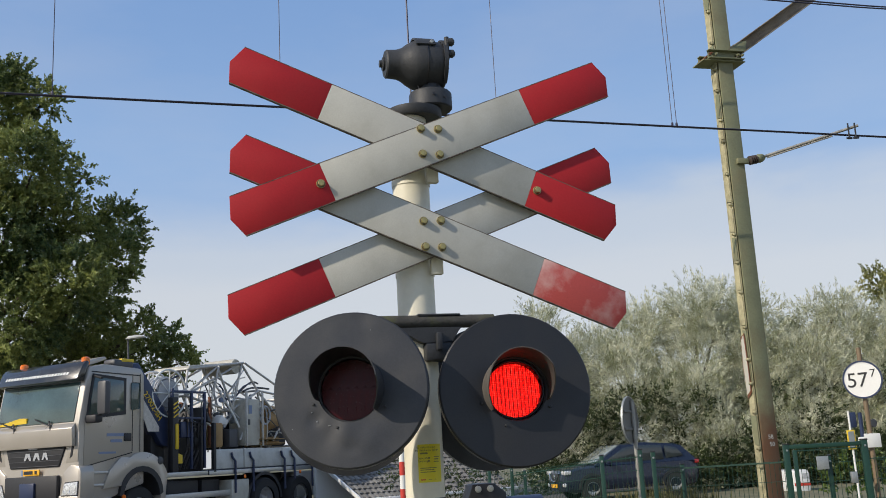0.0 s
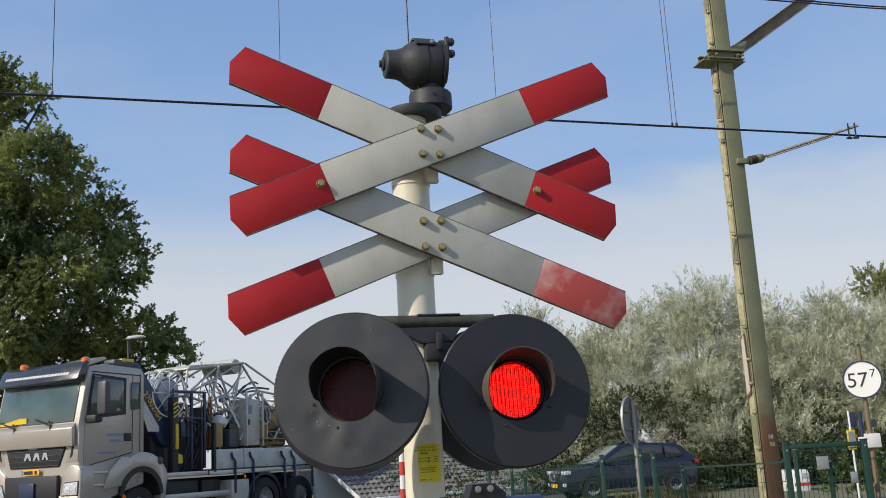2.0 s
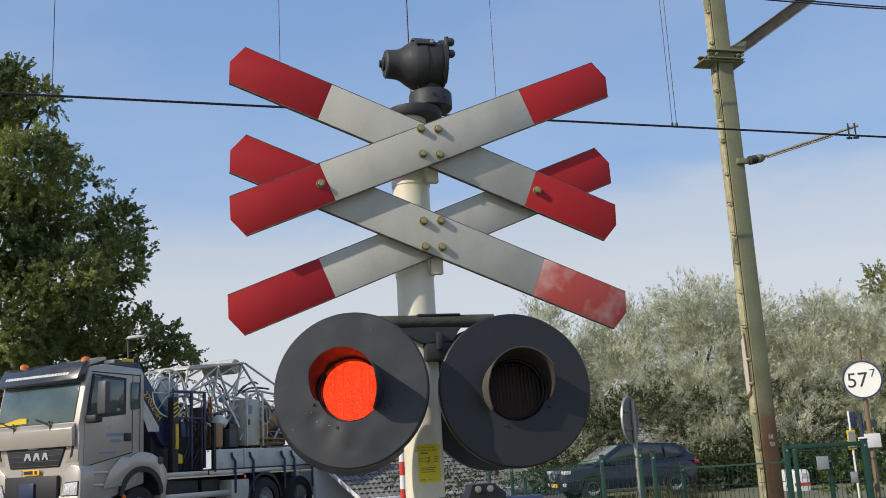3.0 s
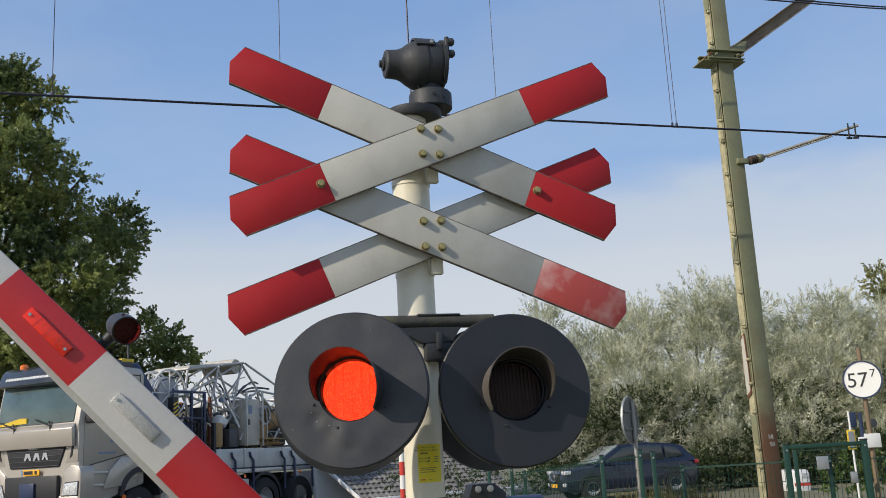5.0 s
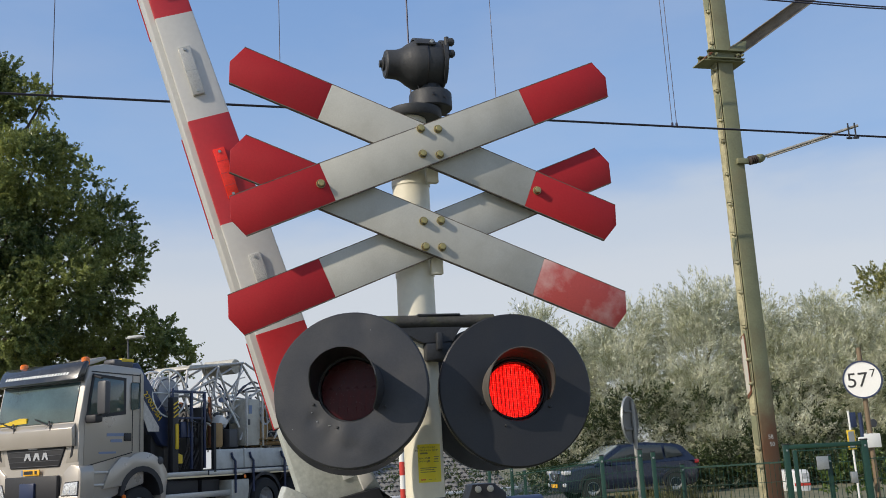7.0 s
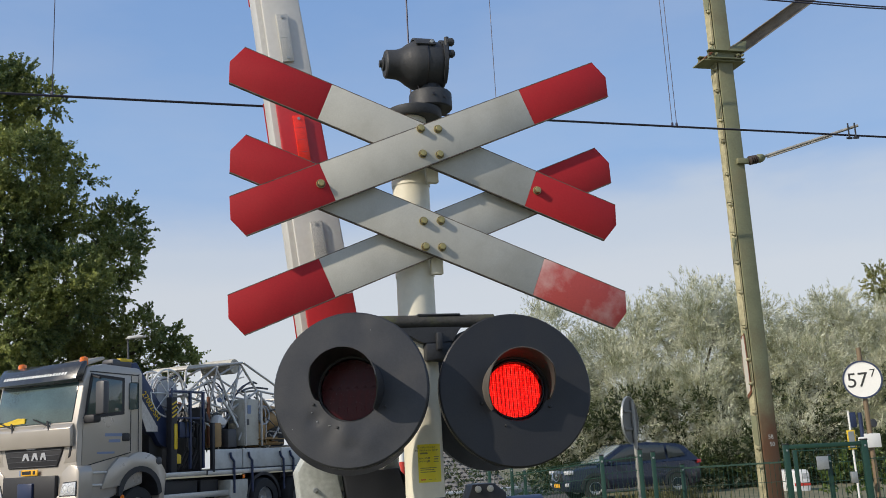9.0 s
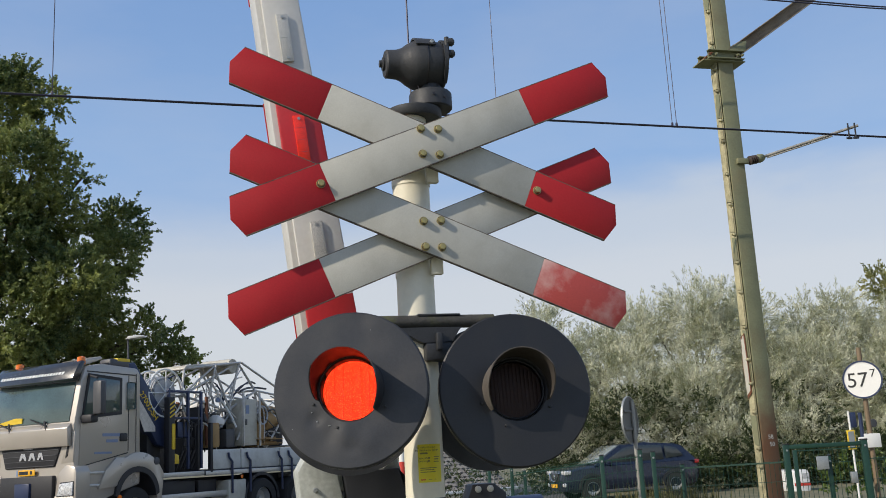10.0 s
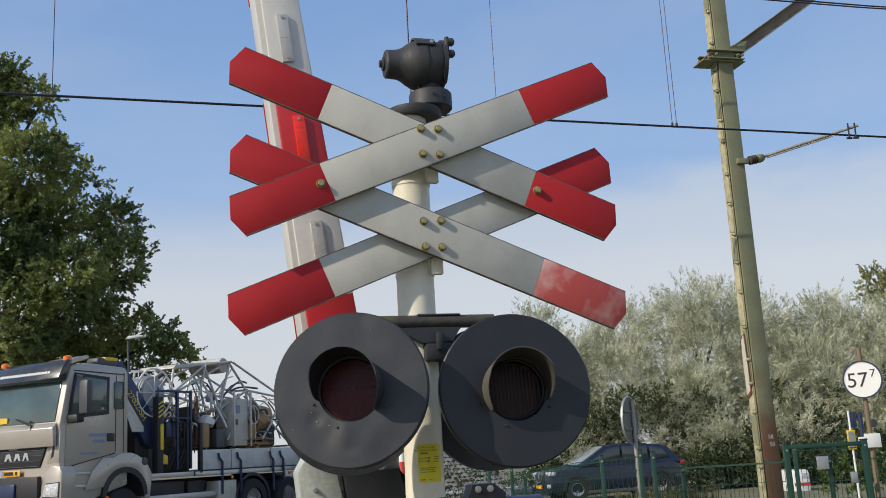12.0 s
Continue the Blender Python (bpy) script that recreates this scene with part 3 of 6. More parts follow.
def signal_lamp(m, radius, face, led, slat_mat, turn, which, hood_len, dents, visor_mat, lens_r, num):
    t = thing("signal_lamp", m, "black crossing lamp with round backboard and red lens", "signal lamp", "crossing lamps")
    hole = 0.090
    hood_r = 0.0955 if which else 0.0925
    # rings of extra corners give the sheet its shallow dents
    bm2 = bmesh.new()
    n, rr = 72, [hole + (radius - 0.004 - hole) * k / 10 for k in range(11)]
    rings = []
    for r in rr:
        ring = []
        for k in range(n):
            q = k * 2 * math.pi / n
            x, z = r * math.cos(q), r * math.sin(q)
            y = 0.0012 * noise.noise(Vector((x * 9, z * 9, which * 5.0)))
            for dx, dz, s, dep in dents:
                y += dep * math.exp(-((x - dx) ** 2 + (z - dz) ** 2) / s ** 2)
            ring.append(bm2.verts.new((x, y - 0.001, z)))
        rings.append(ring)
    for u, v in zip(rings, rings[1:]):
        for k in range(n):
            bm2.faces.new((u[k], u[(k + 1) % n], v[(k + 1) % n], v[k]))
    lathe([(radius - 0.0045, 0.001), (radius, -0.003), (radius, -0.024), (radius - 0.004, -0.024), (radius - 0.004, -0.005), (hole, -0.004)], 72, FRONT, bm2, cap=False)
    bmesh.ops.recalc_face_normals(bm2, faces=bm2.faces)
    board = part("backboard", bm2, M_BLACK_DEEP if which else M_BLACK, t, "deep black sheet backboard" if which else "weathered black dented sheet backboard")
    part("housing", lathe([(hole + 0.003, 0.0), (hole + 0.003, -0.07), (0.07, -0.105), (0.01, -0.11)], 40, FRONT, cap=False), M_BLACK, t)
    ring = [(hole + 0.001, 0.001), (hole - 0.002, -0.002), (lens_r + 0.006, -0.012), (lens_r + 0.004, -0.005), (lens_r, -0.008), (lens_r - 0.001, -0.034)]
    part("lens_ring", lathe(ring, 48, FRONT, cap=False), M_BLACK, t, "black lens ring")
    part("diode_panel", lathe([(lens_r, -0.040), (lens_r, -0.036)], 48, FRONT), led, t, "panel of red diodes behind the lens", smooth=False)
    # visor: a tube cut away below, with a darker lining
    n = 44
    for name, r0, r1, mt, say in (("visor", hood_r, hood_r - 0.0014, visor_mat, "sheet steel visor"), ("visor_lining", hood_r - 0.0016, hood_r - 0.003, M_HOOD_DARK if which else M_BLACK_DEEP, "dark inside of the visor")):
        vs, fs = [], []
        for k in range(n + 1):
            q = radians(-30 + 240 * k / n)
            edge = min(1.0, min(k, n - k) / 9.0)
            ln = hood_len * (0.34 + 0.66 * edge ** 0.8)
            for r, y in ((r0, 0.0), (r0 + 0.0015, -ln), (r1 + 0.0015, -ln), (r1, 0.0)):
                vs.append((r * math.cos(q), y, r * math.sin(q)))
        for k in range(n):
            for j in range(4):
                b, c = k * 4, (k + 1) * 4
                fs.append((b + j, b + (j + 1) % 4, c + (j + 1) % 4, c + j))
        fs += [(0, 1, 2, 3), (n * 4 + 3, n * 4 + 2, n * 4 + 1, n * 4)]
        mesh_part(name, vs, fs, mt, t, say, m=pose(0, 0, 0, 0, face, 0), smooth=True)
    # added slats, no part of such a lamp: shut, they make it look unlit
    w = 2 * lens_r / num
    for k in range(num):
        x = -lens_r + w * (k + 0.5)
        h = math.sqrt(max(0.0004, lens_r ** 2 - (abs(x) - w * 0.4) ** 2))
        if which:
            # added slats shaped like ribbed glass: each rib is a shallow half-round
            bm = prism([(w * 0.52 * math.cos(radians(q)), -0.0009 * math.sin(radians(q))) for q in range(0, 181, 30)], -h, h, "z")
        else:
            bm = box((0, 0, 0), (w * 1.03, 0.0004, 2 * h))
        SLATS.append((part("louvre_slat", bm, slat_mat, t, m=pose(x, 0.022, 0)), x, turn, which))
    prof = [(lens_r * math.cos(radians(q)), -0.006 + 0.014 * math.sin(radians(q))) for q in range(0, 88, 8)] + [(0.0005, 0.008)]
    part("lens", lathe(prof, 40, FRONT, cap=False), M_LENS, t, "domed clear-red lens")
    for q in (200, 250, 330):
        part("lens_screw", lathe([(0.004, 0), (0.004, 0.004), (0.003, 0.006)], 8, FRONT), M_BELL, t, m=pose(0.108 * math.cos(radians(q)), -0.001, 0.108 * math.sin(radians(q))))
    if dents:
        for x, z, w, h in ((-0.106, -0.058, .003, .003), (-0.092, -0.083, .002, .004), (-0.02, -0.108, .008, .0015), (0.0, -0.111, .004, .0015), (-0.004, -0.122, .002, .003), (0.018, -0.136, .0015, .002), (-0.058, -0.096, .006, .0015), (0.06, 0.16, .001, .003), (-0.16, -0.1, .002, .0015)):
            part("paint_chip", box((x, -0.0015, z), (w, 0.002, h)), M_GALV, board)
    part("stem", path_tube([(0.0, 0.06, 0.06), (0.0, 0.12, 0.13), (0.0, 0.18, 0.17), (0.0, 0.21, 0.19)], 0.016, 10), M_MOSS, t, "bent steel stem to the cross tube")
    return t


signal_lamp(CROSS @ pose(-0.2458, -0.26, 1.5781, -6, 0, -21) @ Matrix.Diagonal((0.9475, 0.9475, 0.9475, 1)), 0.2135, 12, M_LED_L, M_SLAT_L, -78.3, 0, 0.122, [(-0.097, -0.078, 0.018, 0.005), (0.005, -0.157, 0.008, 0.005), (-0.02, -0.12, 0.03, -0.004), (0.03, 0.19, 0.015, 0.002), (-0.06, -0.125, 0.028, 0.003), (0.05, -0.14, 0.035, -0.003)], M_BLACK, 0.084, 7)
signal_lamp(CROSS @ pose(0.1995, -0.26, 1.5625, -6, 0, -6) @ Matrix.Diagonal((0.9475, 0.9475, 0.9475, 1)), 0.2185, -8, M_LED_R, M_SLAT_R, 73.0, 1, 0.116, [], M_HOOD_IN, 0.079, 14)


def rear_lamp(m, r):
    t = thing("rear_lamp", m, "black crossing lamp facing the other way, seen from behind", "signal lamp", "crossing lamps")
    part("backboard", lathe([(0.02, 0.0), (r, 0.0), (r, 0.02), (0.02, 0.02)], 64, FRONT), M_BLACK, t)
    part("housing", lathe([(0.10, 0.02), (0.095, 0.06), (0.05, 0.08)], 32, FRONT), M_BLACK, t)


rear_lamp(CROSS @ pose(-0.196, 0.06, 1.570, 0, 0, -6), 0.2135)
rear_lamp(CROSS @ pose(0.225, 0.075, 1.56, 0, 0, 6), 0.2135)

# ---- the barrier ----
PIVOT = CROSS @ pose(0.271, 0.3, 0.962)
WTOP = lambda u: -0.281 - 0.026 * (u - 0.9)      # upper and lower edge of the arm, as it lies
WLOW = lambda u: -0.443 + 0.006 * (u - 0.9)


def arm_slab(u0, u1, y0, y1, grow=0.0):
    bm = bmesh.new()
    vs = [bm.verts.new((-u, y, w)) for u in (u0, u1) for y, w in ((y0, WLOW(u) - grow), (y0, WTOP(u) + grow), (y1, WTOP(u) + grow), (y1, WLOW(u) - grow))]
    for q in ((0, 1, 2, 3), (7, 6, 5, 4), (0, 4, 5, 1), (1, 5, 6, 2), (2, 6, 7, 3), (3, 7, 4, 0)):
        bm.faces.new([vs[i] for i in q])
    bmesh.ops.recalc_face_normals(bm, faces=bm.faces)
    bmesh.ops.bevel(bm, geom=[e for e in bm.edges if abs(e.verts[0].co.x - e.verts[1].co.x) > 0.1], offset=0.006, segments=2, affect="EDGES", profile=0.5)
    return bm


def build_arm():
    t = thing("crossing_barrier", PIVOT, "red and white banded crossing barrier with reflectors", "barrier")
    cuts = [0.71, 1.003, 1.367, 1.72, 2.08, 2.44, 2.80, 3.16, 3.52, 3.88, 4.24, 4.6]
    for i, (u0, u1) in enumerate(zip(cuts, cuts[1:])):
        part("band", arm_slab(u0, u1, 0.0, 0.018), M_ARM_RED if i % 2 == 0 else M_ARM_WHITE, t, "glossy red band" if i % 2 == 0 else "white painted band")
        if i % 2 == 0:
            part("rear_film", prism([(-u1, WLOW(u1) - 0.021), (-u0, WLOW(u0) - 0.021), (-u0, WTOP(u0)), (-u1, WTOP(u1))], 0.168, 0.174), M_ARM_RED, t, "red film round the rear edge")
        um = (u0 + u1) / 2 - 0.02
        if i:
            bm = box((0, -0.006, 0), (0.168, 0.012, 0.038), 0.0015)
            w = (WTOP(um) + WLOW(um)) / 2 - 0.005
            r = part("reflector", bm, M_REFL_R if i % 2 == 0 else M_REFL_W, t, "red prismatic reflector" if i % 2 == 0 else "clear prismatic reflector", m=pose(-um, 0, w))
            for sx in (-0.072, 0.072):
                part("screw", lathe([(0.005, 0), (0.005, 0.003)], 8, FRONT), M_GALV, r, m=pose(sx, -0.012, 0))
            for sx in ((-0.041, 0.0, 0.041) if i % 2 == 0 else (-0.0, )):
                part("cell_line", box((sx, -0.0122, 0), (0.0012, 0.0008, 0.036)), M_ARM_RED if i % 2 == 0 else M_GALV, r)
    # white box section behind the banded front, a little deeper below
    part("arm_body", prism([(-4.598, WLOW(4.6) - 0.018), (-0.712, WLOW(0.71) - 0.018), (-0.712, WTOP(0.71) - 0.004), (-4.598, WTOP(4.6) - 0.004)], 0.019, 0.167, bevel=0.004), M_ARM_WHITE, t, "white painted box section")
    part("arm_root", prism([(-0.709, -0.283), (-0.50, -0.235), (-0.40, -0.22), (-0.40, -0.462), (-0.709, -0.462)], -0.004, 0.07, bevel=0.004), M_GALV_PALE, t, "mottled galvanised arm root")
    part("root_flange", box((-0.56, 0.10, -0.455), (0.29, 0.06, 0.012), 0.003), M_GALV_PALE, t, "pale root flange")
    part("side_cover", prism([(-0.54, -0.50), (-0.50, -0.455), (-0.45, -0.425), (-0.15, -0.40), (-0.15, -0.55), (-0.48, -0.545)], -0.035, 0.10, bevel=0.006), M_GALV_PALE, t, "mottled galvanised side cover")
    part("arm_clamp", prism([(-0.455, -0.41), (-0.44, -0.235), (-0.10, -0.19), (0.06, -0.06), (0.06, 0.06), (-0.04, 0.06), (-0.16, -0.41)], -0.045, 0.06, bevel=0.005), M_BLACK_DEEP, t, "black steel arm clamp")
    part("clamp_lug", prism([(-0.52, -0.285), (-0.51, -0.25), (-0.465, -0.237), (-0.445, -0.28)], -0.02, 0.02, bevel=0.004), M_ARM_WHITE, t, "pale clamp lug")
    for u, w in ((0.665, -0.43), (0.30, -0.47), (0.42, -0.50)):
        part("bolt", lathe([(0.008, 0), (0.008, 0.003), (0.005, 0.004), (0.005, 0.009)], 12, FRONT), M_GALV, t, m=pose(-u, -0.036 if u < 0.5 else -0.006, w))
    plate = part("code_plate", box((0, -0.002, 0), (0.12, 0.004, 0.034), 0.001), M_WHITE, t, "small white code plate", m=pose(-0.555, -0.006, -0.31, 0, 0, 0))
    lettering("code", "PE62026", 0.027, pose(0, -0.0045, 0, 90, 0, 0), M_INK, plate)
    # warning lamp above the arm
    bm = lathe([(0.020, 0.05), (0.03, 0.052), (0.04, 0.03), (0.047, 0.0), (0.049, -0.03), (0.049, -0.075), (0.044, -0.075)], 28, pose(0, 0, 0, -90, 0, 0), cap=False)
    lamp = part("arm_lamp", bm, M_BLACK, t, "small black lamp with red diodes", m=pose(-1.395, 0.0, -0.216, 0, 70, 28) @ Matrix.Diagonal((0.88, 0.88, 0.88, 1)))
    part("lamp_stalk", rod((-1.40, 0.06, -0.31), (-1.395, 0.03, -0.225), 0.014, 0.02, 12), M_BLACK, t, "black lamp stalk")
    part("lamp_foot", box((-1.40, 0.06, -0.30), (0.09, 0.05, 0.02), 0.004), M_BLACK, t)
    return t, lamp


ARM, ARM_LAMP = build_arm()


def arm_lamp_inside():
    part("lens_plate", lathe([(0.044, 0.0), (0.044, 0.004)], 24, pose(0, 0, 0, 90, 0, 0) @ pose(0, 0, 0.03, 0, 0, 0)), M_LED_ARM, ARM_LAMP, "red diode plate", smooth=False)
    # slats added here too, so that the glowing plate can go dark
    for k in range(4):
        w = 0.088 / 4
        x = -0.044 + w * (k + 0.5)
        s = part("shutter_slat", box((0, 0, 0), (w * 1.03, 0.001, 0.084 if 0 < k < 3 else 0.066)), M_SLAT_L, ARM_LAMP, m=pose(x, -0.052, 0))
        SLATS.append((s, x, 84, 2))


arm_lamp_inside()


def build_machine():
    t = thing("barrier_machine", CROSS @ pose(0.2, 0.42, 0), "grey steel barrier drive cabinet beside the mast", "barrier drive")
    part("cabinet", box((0.05, 0.16, 0.55), (0.5, 0.3, 1.1), 0.015), M_MACHINE, t)
    part("roof", box((0.05, 0.16, 1.11), (0.54, 0.34, 0.03), 0.008), M_MACHINE, t)
    part("hub", lathe([(0.09, 0.0), (0.09, 0.06), (0.05, 0.07)], 28, pose(0.071, 0.0, 0.962, 90, 0, 0)), M_MACHINE, t, "round pivot hub")
    bm = prism([(0.02, 1.12), (0.03, 1.25), (0.05, 1.302), (0.125, 1.302), (0.165, 1.27), (0.17, 1.12)], -0.03, 0.05, bevel=0.006)
    k = part("end_bracket", bm, M_BLACK_DEEP, t, "black end bracket with two bolts")
    for x in (0.068, 0.11):
        part("bolt", lathe([(0.011, 0), (0.011, 0.004), (0.007, 0.005), (0.007, 0.01)], 12, FRONT), M_GALV, k, m=pose(x, -0.03, 1.285))
    part("motor_drum", lathe([(0.05, 0), (0.056, 0.01), (0.056, 0.14), (0.04, 0.15)], 24, pose(0.15, 0.0, 1.2, 0, 90, 0)), M_NAVY, t, "dark blue motor drum")
    part("motor_foot", box((0.22, 0.0, 1.135), (0.12, 0.08, 0.04), 0.004), M_MACHINE, t)


build_machine()

# ---- overhead line ----
ALONG = Vector((11.4, 3.2, 0)).normalized()


def build_catenary_mast():
    yaw = 15.0
    t = thing("catenary_mast", pose(3.85, 12.5, 0, 0, 0, yaw), "green-brown steel catenary mast with rusty foot", "catenary mast")
    h, wd, dp = 9.5, 0.215, 0.17
    part("web", box((0, 0, h / 2), (0.02, dp, h), 0.002), M_MAST, t)
    part("front_flange", box((0.02, -dp / 2, 0), (wd, 0.022, h), 0.003), M_MAST, t, "olive green flange with rust creeping up", m=pose(0, 0, h / 2))
    part("rear_flange", box((0.02, dp / 2, h / 2), (wd, 0.022, h), 0.003), M_MAST, t)
    part("side_plate", box((-wd / 2 + 0.006, 0, h / 2), (0.012, dp - 0.024, h), 0.002), M_MAST_EDGE, t, "flaking pale side plate with dark blotches")
    # packing plates and clips riveted along the open side
    rng = random.Random(3)
    z = 0.8
    while z < 9.2:
        h = rng.uniform(0.16, 0.42)
        part("packing_plate", prism([(-dp / 2 + 0.014, z), (dp / 2 - 0.03 - rng.uniform(0, 0.05), z + rng.uniform(0, 0.03)), (dp / 2 - 0.02 - rng.uniform(0, 0.06), z + h), (-dp / 2 + 0.014, z + h - rng.uniform(0, 0.03))], 0, 0.012, "x"), M_MAST_EDGE if rng.random() < 0.62 else M_MAST, t, m=pose(-wd / 2 - 0.014, 0, 0))
        c = box((-wd / 2 - 0.016, -dp / 2 + 0.03, z + h + 0.03), (0.04, 0.05, 0.035), 0.006)
        lathe([(0.013, 0), (0.013, 0.014), (0.006, 0.02)], 6, pose(-wd / 2 - 0.034, -dp / 2 + 0.03, z + h + 0.03, 0, -90, 0), c)
        part("clip", c, M_MAST_EDGE, t)
        z += h + 0.06
    for txt, x, z in (("58", 0.035, 1.405), ("50", 0.045, 1.315)):
        lettering("mast_number", txt, 0.074, pose(x, -dp / 2 - 0.0125, z, 90, 0, 0), M_DECK, t)
    part("peeled_patch", prism([(-0.05, 1.98), (0.03, 1.93), (0.045, 2.3), (0.03, 2.62), (-0.03, 2.68), (-0.05, 2.3)], 0, 0.004, "x"), M_LOAD_BOX, t, "bare pale patch of peeled paint", m=pose(-wd / 2 - 0.032, 0.01, 0))
    part("peeled_edge", prism([(-0.07, 1.95), (0.03, 1.88), (0.06, 2.3), (0.04, 2.66), (-0.05, 2.7), (-0.065, 2.3)], 0, 0.003, "x"), M_RUST, t, "rusty rim of the peeled patch", m=pose(-wd / 2 - 0.0285, 0.01, 0))
    # collar and boom
    for y in (-dp / 2 - 0.04, dp / 2 + 0.04):
        bm = box((0.0, y, 6.40), (0.50, 0.012, 0.11), 0.003)
        box((0.0, y - 0.03, 6.455), (0.52, 0.07, 0.012), 0.003, bm=bm)
        box((0.0, y - 0.03, 6.345), (0.52, 0.07, 0.012), 0.003, bm=bm)
        part("collar_channel", bm, M_MAST, t, "pale green channel of the collar")
    part("collar_plate", box((-0.02, 0, 6.325), (0.62, 0.30, 0.014), 0.003), M_MAST, t)
    for x in (-0.23, -0.15, 0.17, 0.24):
        bm = rod((x, -dp / 2 - 0.12, 6.40), (x, dp / 2 + 0.10, 6.40), 0.011, n=8)
        lathe([(0.02, 0), (0.02, 0.016)], 6, pose(x, -dp / 2 - 0.075, 6.40, 90, 0, 0), bm)
        part("collar_bolt", bm, M_RUST if x < -0.2 else M_MAST, t)
    d = Vector((1.25, -0.05, 0.86)).normalized()
    q = Matrix.Translation((0.1, -0.1, 6.42)) @ d.to_track_quat("X", "Z").to_matrix().to_4x4()
    bm = box((1.6, 0.04, 0), (3.2, 0.014, 0.15), 0.003)
    box((1.6, -0.012, 0.075), (3.2, 0.10, 0.013), 0.002, bm=bm)
    box((1.6, -0.012, -0.075), (3.2, 0.10, 0.013), 0.002, bm=bm)
    part("boom", bm, M_BOOM, t, "weathered sloping channel boom", m=q)
    part("boom_shoe", prism([(0.06, 6.46), (0.30, 6.46), (0.34, 6.62), (0.22, 6.60), (0.08, 6.52)], -0.16, -0.14, bevel=0.003), M_MAST, t, "gusset at the boom's foot")
    part("arm_bracket", box((0.085, -0.12, 4.94), (0.16, 0.05, 0.07), 0.006), M_MAST, t)
    bm = bmesh.new()
    for k in range(4):
        lathe([(0.035, 0), (0.06, 0.014), (0.06, 0.02), (0.035, 0.03)], 16, pose(0.17 + k * 0.03, -0.13, 4.945 + k * 0.006, 0, 78, 0), bm)
    part("insulator", bm, M_CERAMIC, t, "ribbed brown insulator")
    part("insulator_cap", lathe([(0.05, 0), (0.06, 0.03), (0.05, 0.09), (0.03, 0.12)], 16, pose(0.29, -0.13, 4.97, 0, 75, 0)), M_MAST, t)
    part("steady_arm", rod((0.38, -0.14, 5.0), (1.43, -0.73, 5.265), 0.019, n=10), M_STEEL, t, "pale registration tube")
    part("steady_arm", rod((0.42, -0.17, 4.98), (1.15, -0.57, 5.165), 0.010, n=8), M_STEEL, t)
    for x, y in ((1.30, -0.70), (1.385, -0.72)):
        bm = rod((x, y, 5.30), (x, y, 5.10), 0.010, n=8)
        box((x, y, 5.10), (0.075, 0.03, 0.026), 0.005, bm=bm)
        part("wire_clip", bm, M_INK, t)
    return t


build_catenary_mast()


def build_wires():
    a, b = Vector((-4.42, 9.45, 5.243)), Vector((5.84, 12.33, 5.144))
    d = b - a
    for k, off in enumerate((0.0, 0.015)):
        pts = [a + d * s + Vector((0, off, -off * 0.4)) for s in (-1.5, -0.6, 0, 0.25, 0.5, 0.75, 1.0, 1.6, 2.6)]
        w = part("contact_wire", path_tube(pts, 0.0078, 6), M_WIRE)
        tagged(w, "taut dark copper contact wire over the track", "wire", "overhead wires")
    # messenger wires far up, and droppers
    hi = 7.0
    m0 = part("messenger_wire", path_tube([(-19.8, 5.13, hi + .36), (-4.42, 9.45, hi), (5.84, 12.33, hi - 0.02), (27, 18.3, hi + .36)], 0.010, 6), M_WIRE)
    tagged(m0, "dark carrying wire high over the track", "wire", "overhead wires")
    m1 = part("messenger_wire", path_tube([(-19.8, 5.4, hi + .45), (-4.42, 9.72, hi + 0.11), (5.84, 12.6, hi + 0.09), (27, 18.6, hi + .45)], 0.010, 6), M_WIRE)
    tagged(m1, "dark carrying wire high over the track", "wire", "overhead wires")
    for s, r in ((0.047, 0.0045), (0.2665, 0.0045), (0.4045, 0.011), (0.50, 0.0045), (0.711, 0.0045), (0.7165, 0.0045)):
        p = a + d * s
        bm = rod(p, (p.x, p.y, hi + 0.05), r, n=6)
        box((p.x, p.y, p.z + 0.02), (0.026, 0.02, 0.05), 0.005, bm=bm)
        tagged(part("dropper", bm, M_WIRE), "thin dropper wire clipped to the contact wire", "wire", "overhead droppers")


build_wires()

# ---- trees ----
OAK = [(-13.75, 28.0, 12.36, 1.77), (-11.13, 26.0, 9.68, 1.22), (-11.23, 27.5, 8.61, 1.18), (-12.53, 26.5, 7.96, 1.97), (-9.86, 29.0, 8.63, 0.91), (-9.34, 28.0, 7.35, 0.8), (-10.08, 28.5, 6.56, 0.69), (-10.31, 26.5, 6.56, 1.21), (-11.82, 26.5, 5.56, 1.67), (-10.49, 29.0, 5.48, 1.1), (-8.98, 29.0, 5.39, 0.6), (-8.54, 30.0, 5.28, 0.48), (-8.24, 30.0, 4.53, 0.58), (-11.57, 29.5, 4.41, 1.52), (-15.52, 29.0, 10.27, 2.49), (-12.84, 28.0, 13.21, 0.61), (-11.79, 28.0, 12.43, 0.51), (-10.47, 28.0, 10.06, 0.35), (-9.96, 30.0, 4.53, 0.79), (-13.3, 30.0, 4.03, 1.55)]
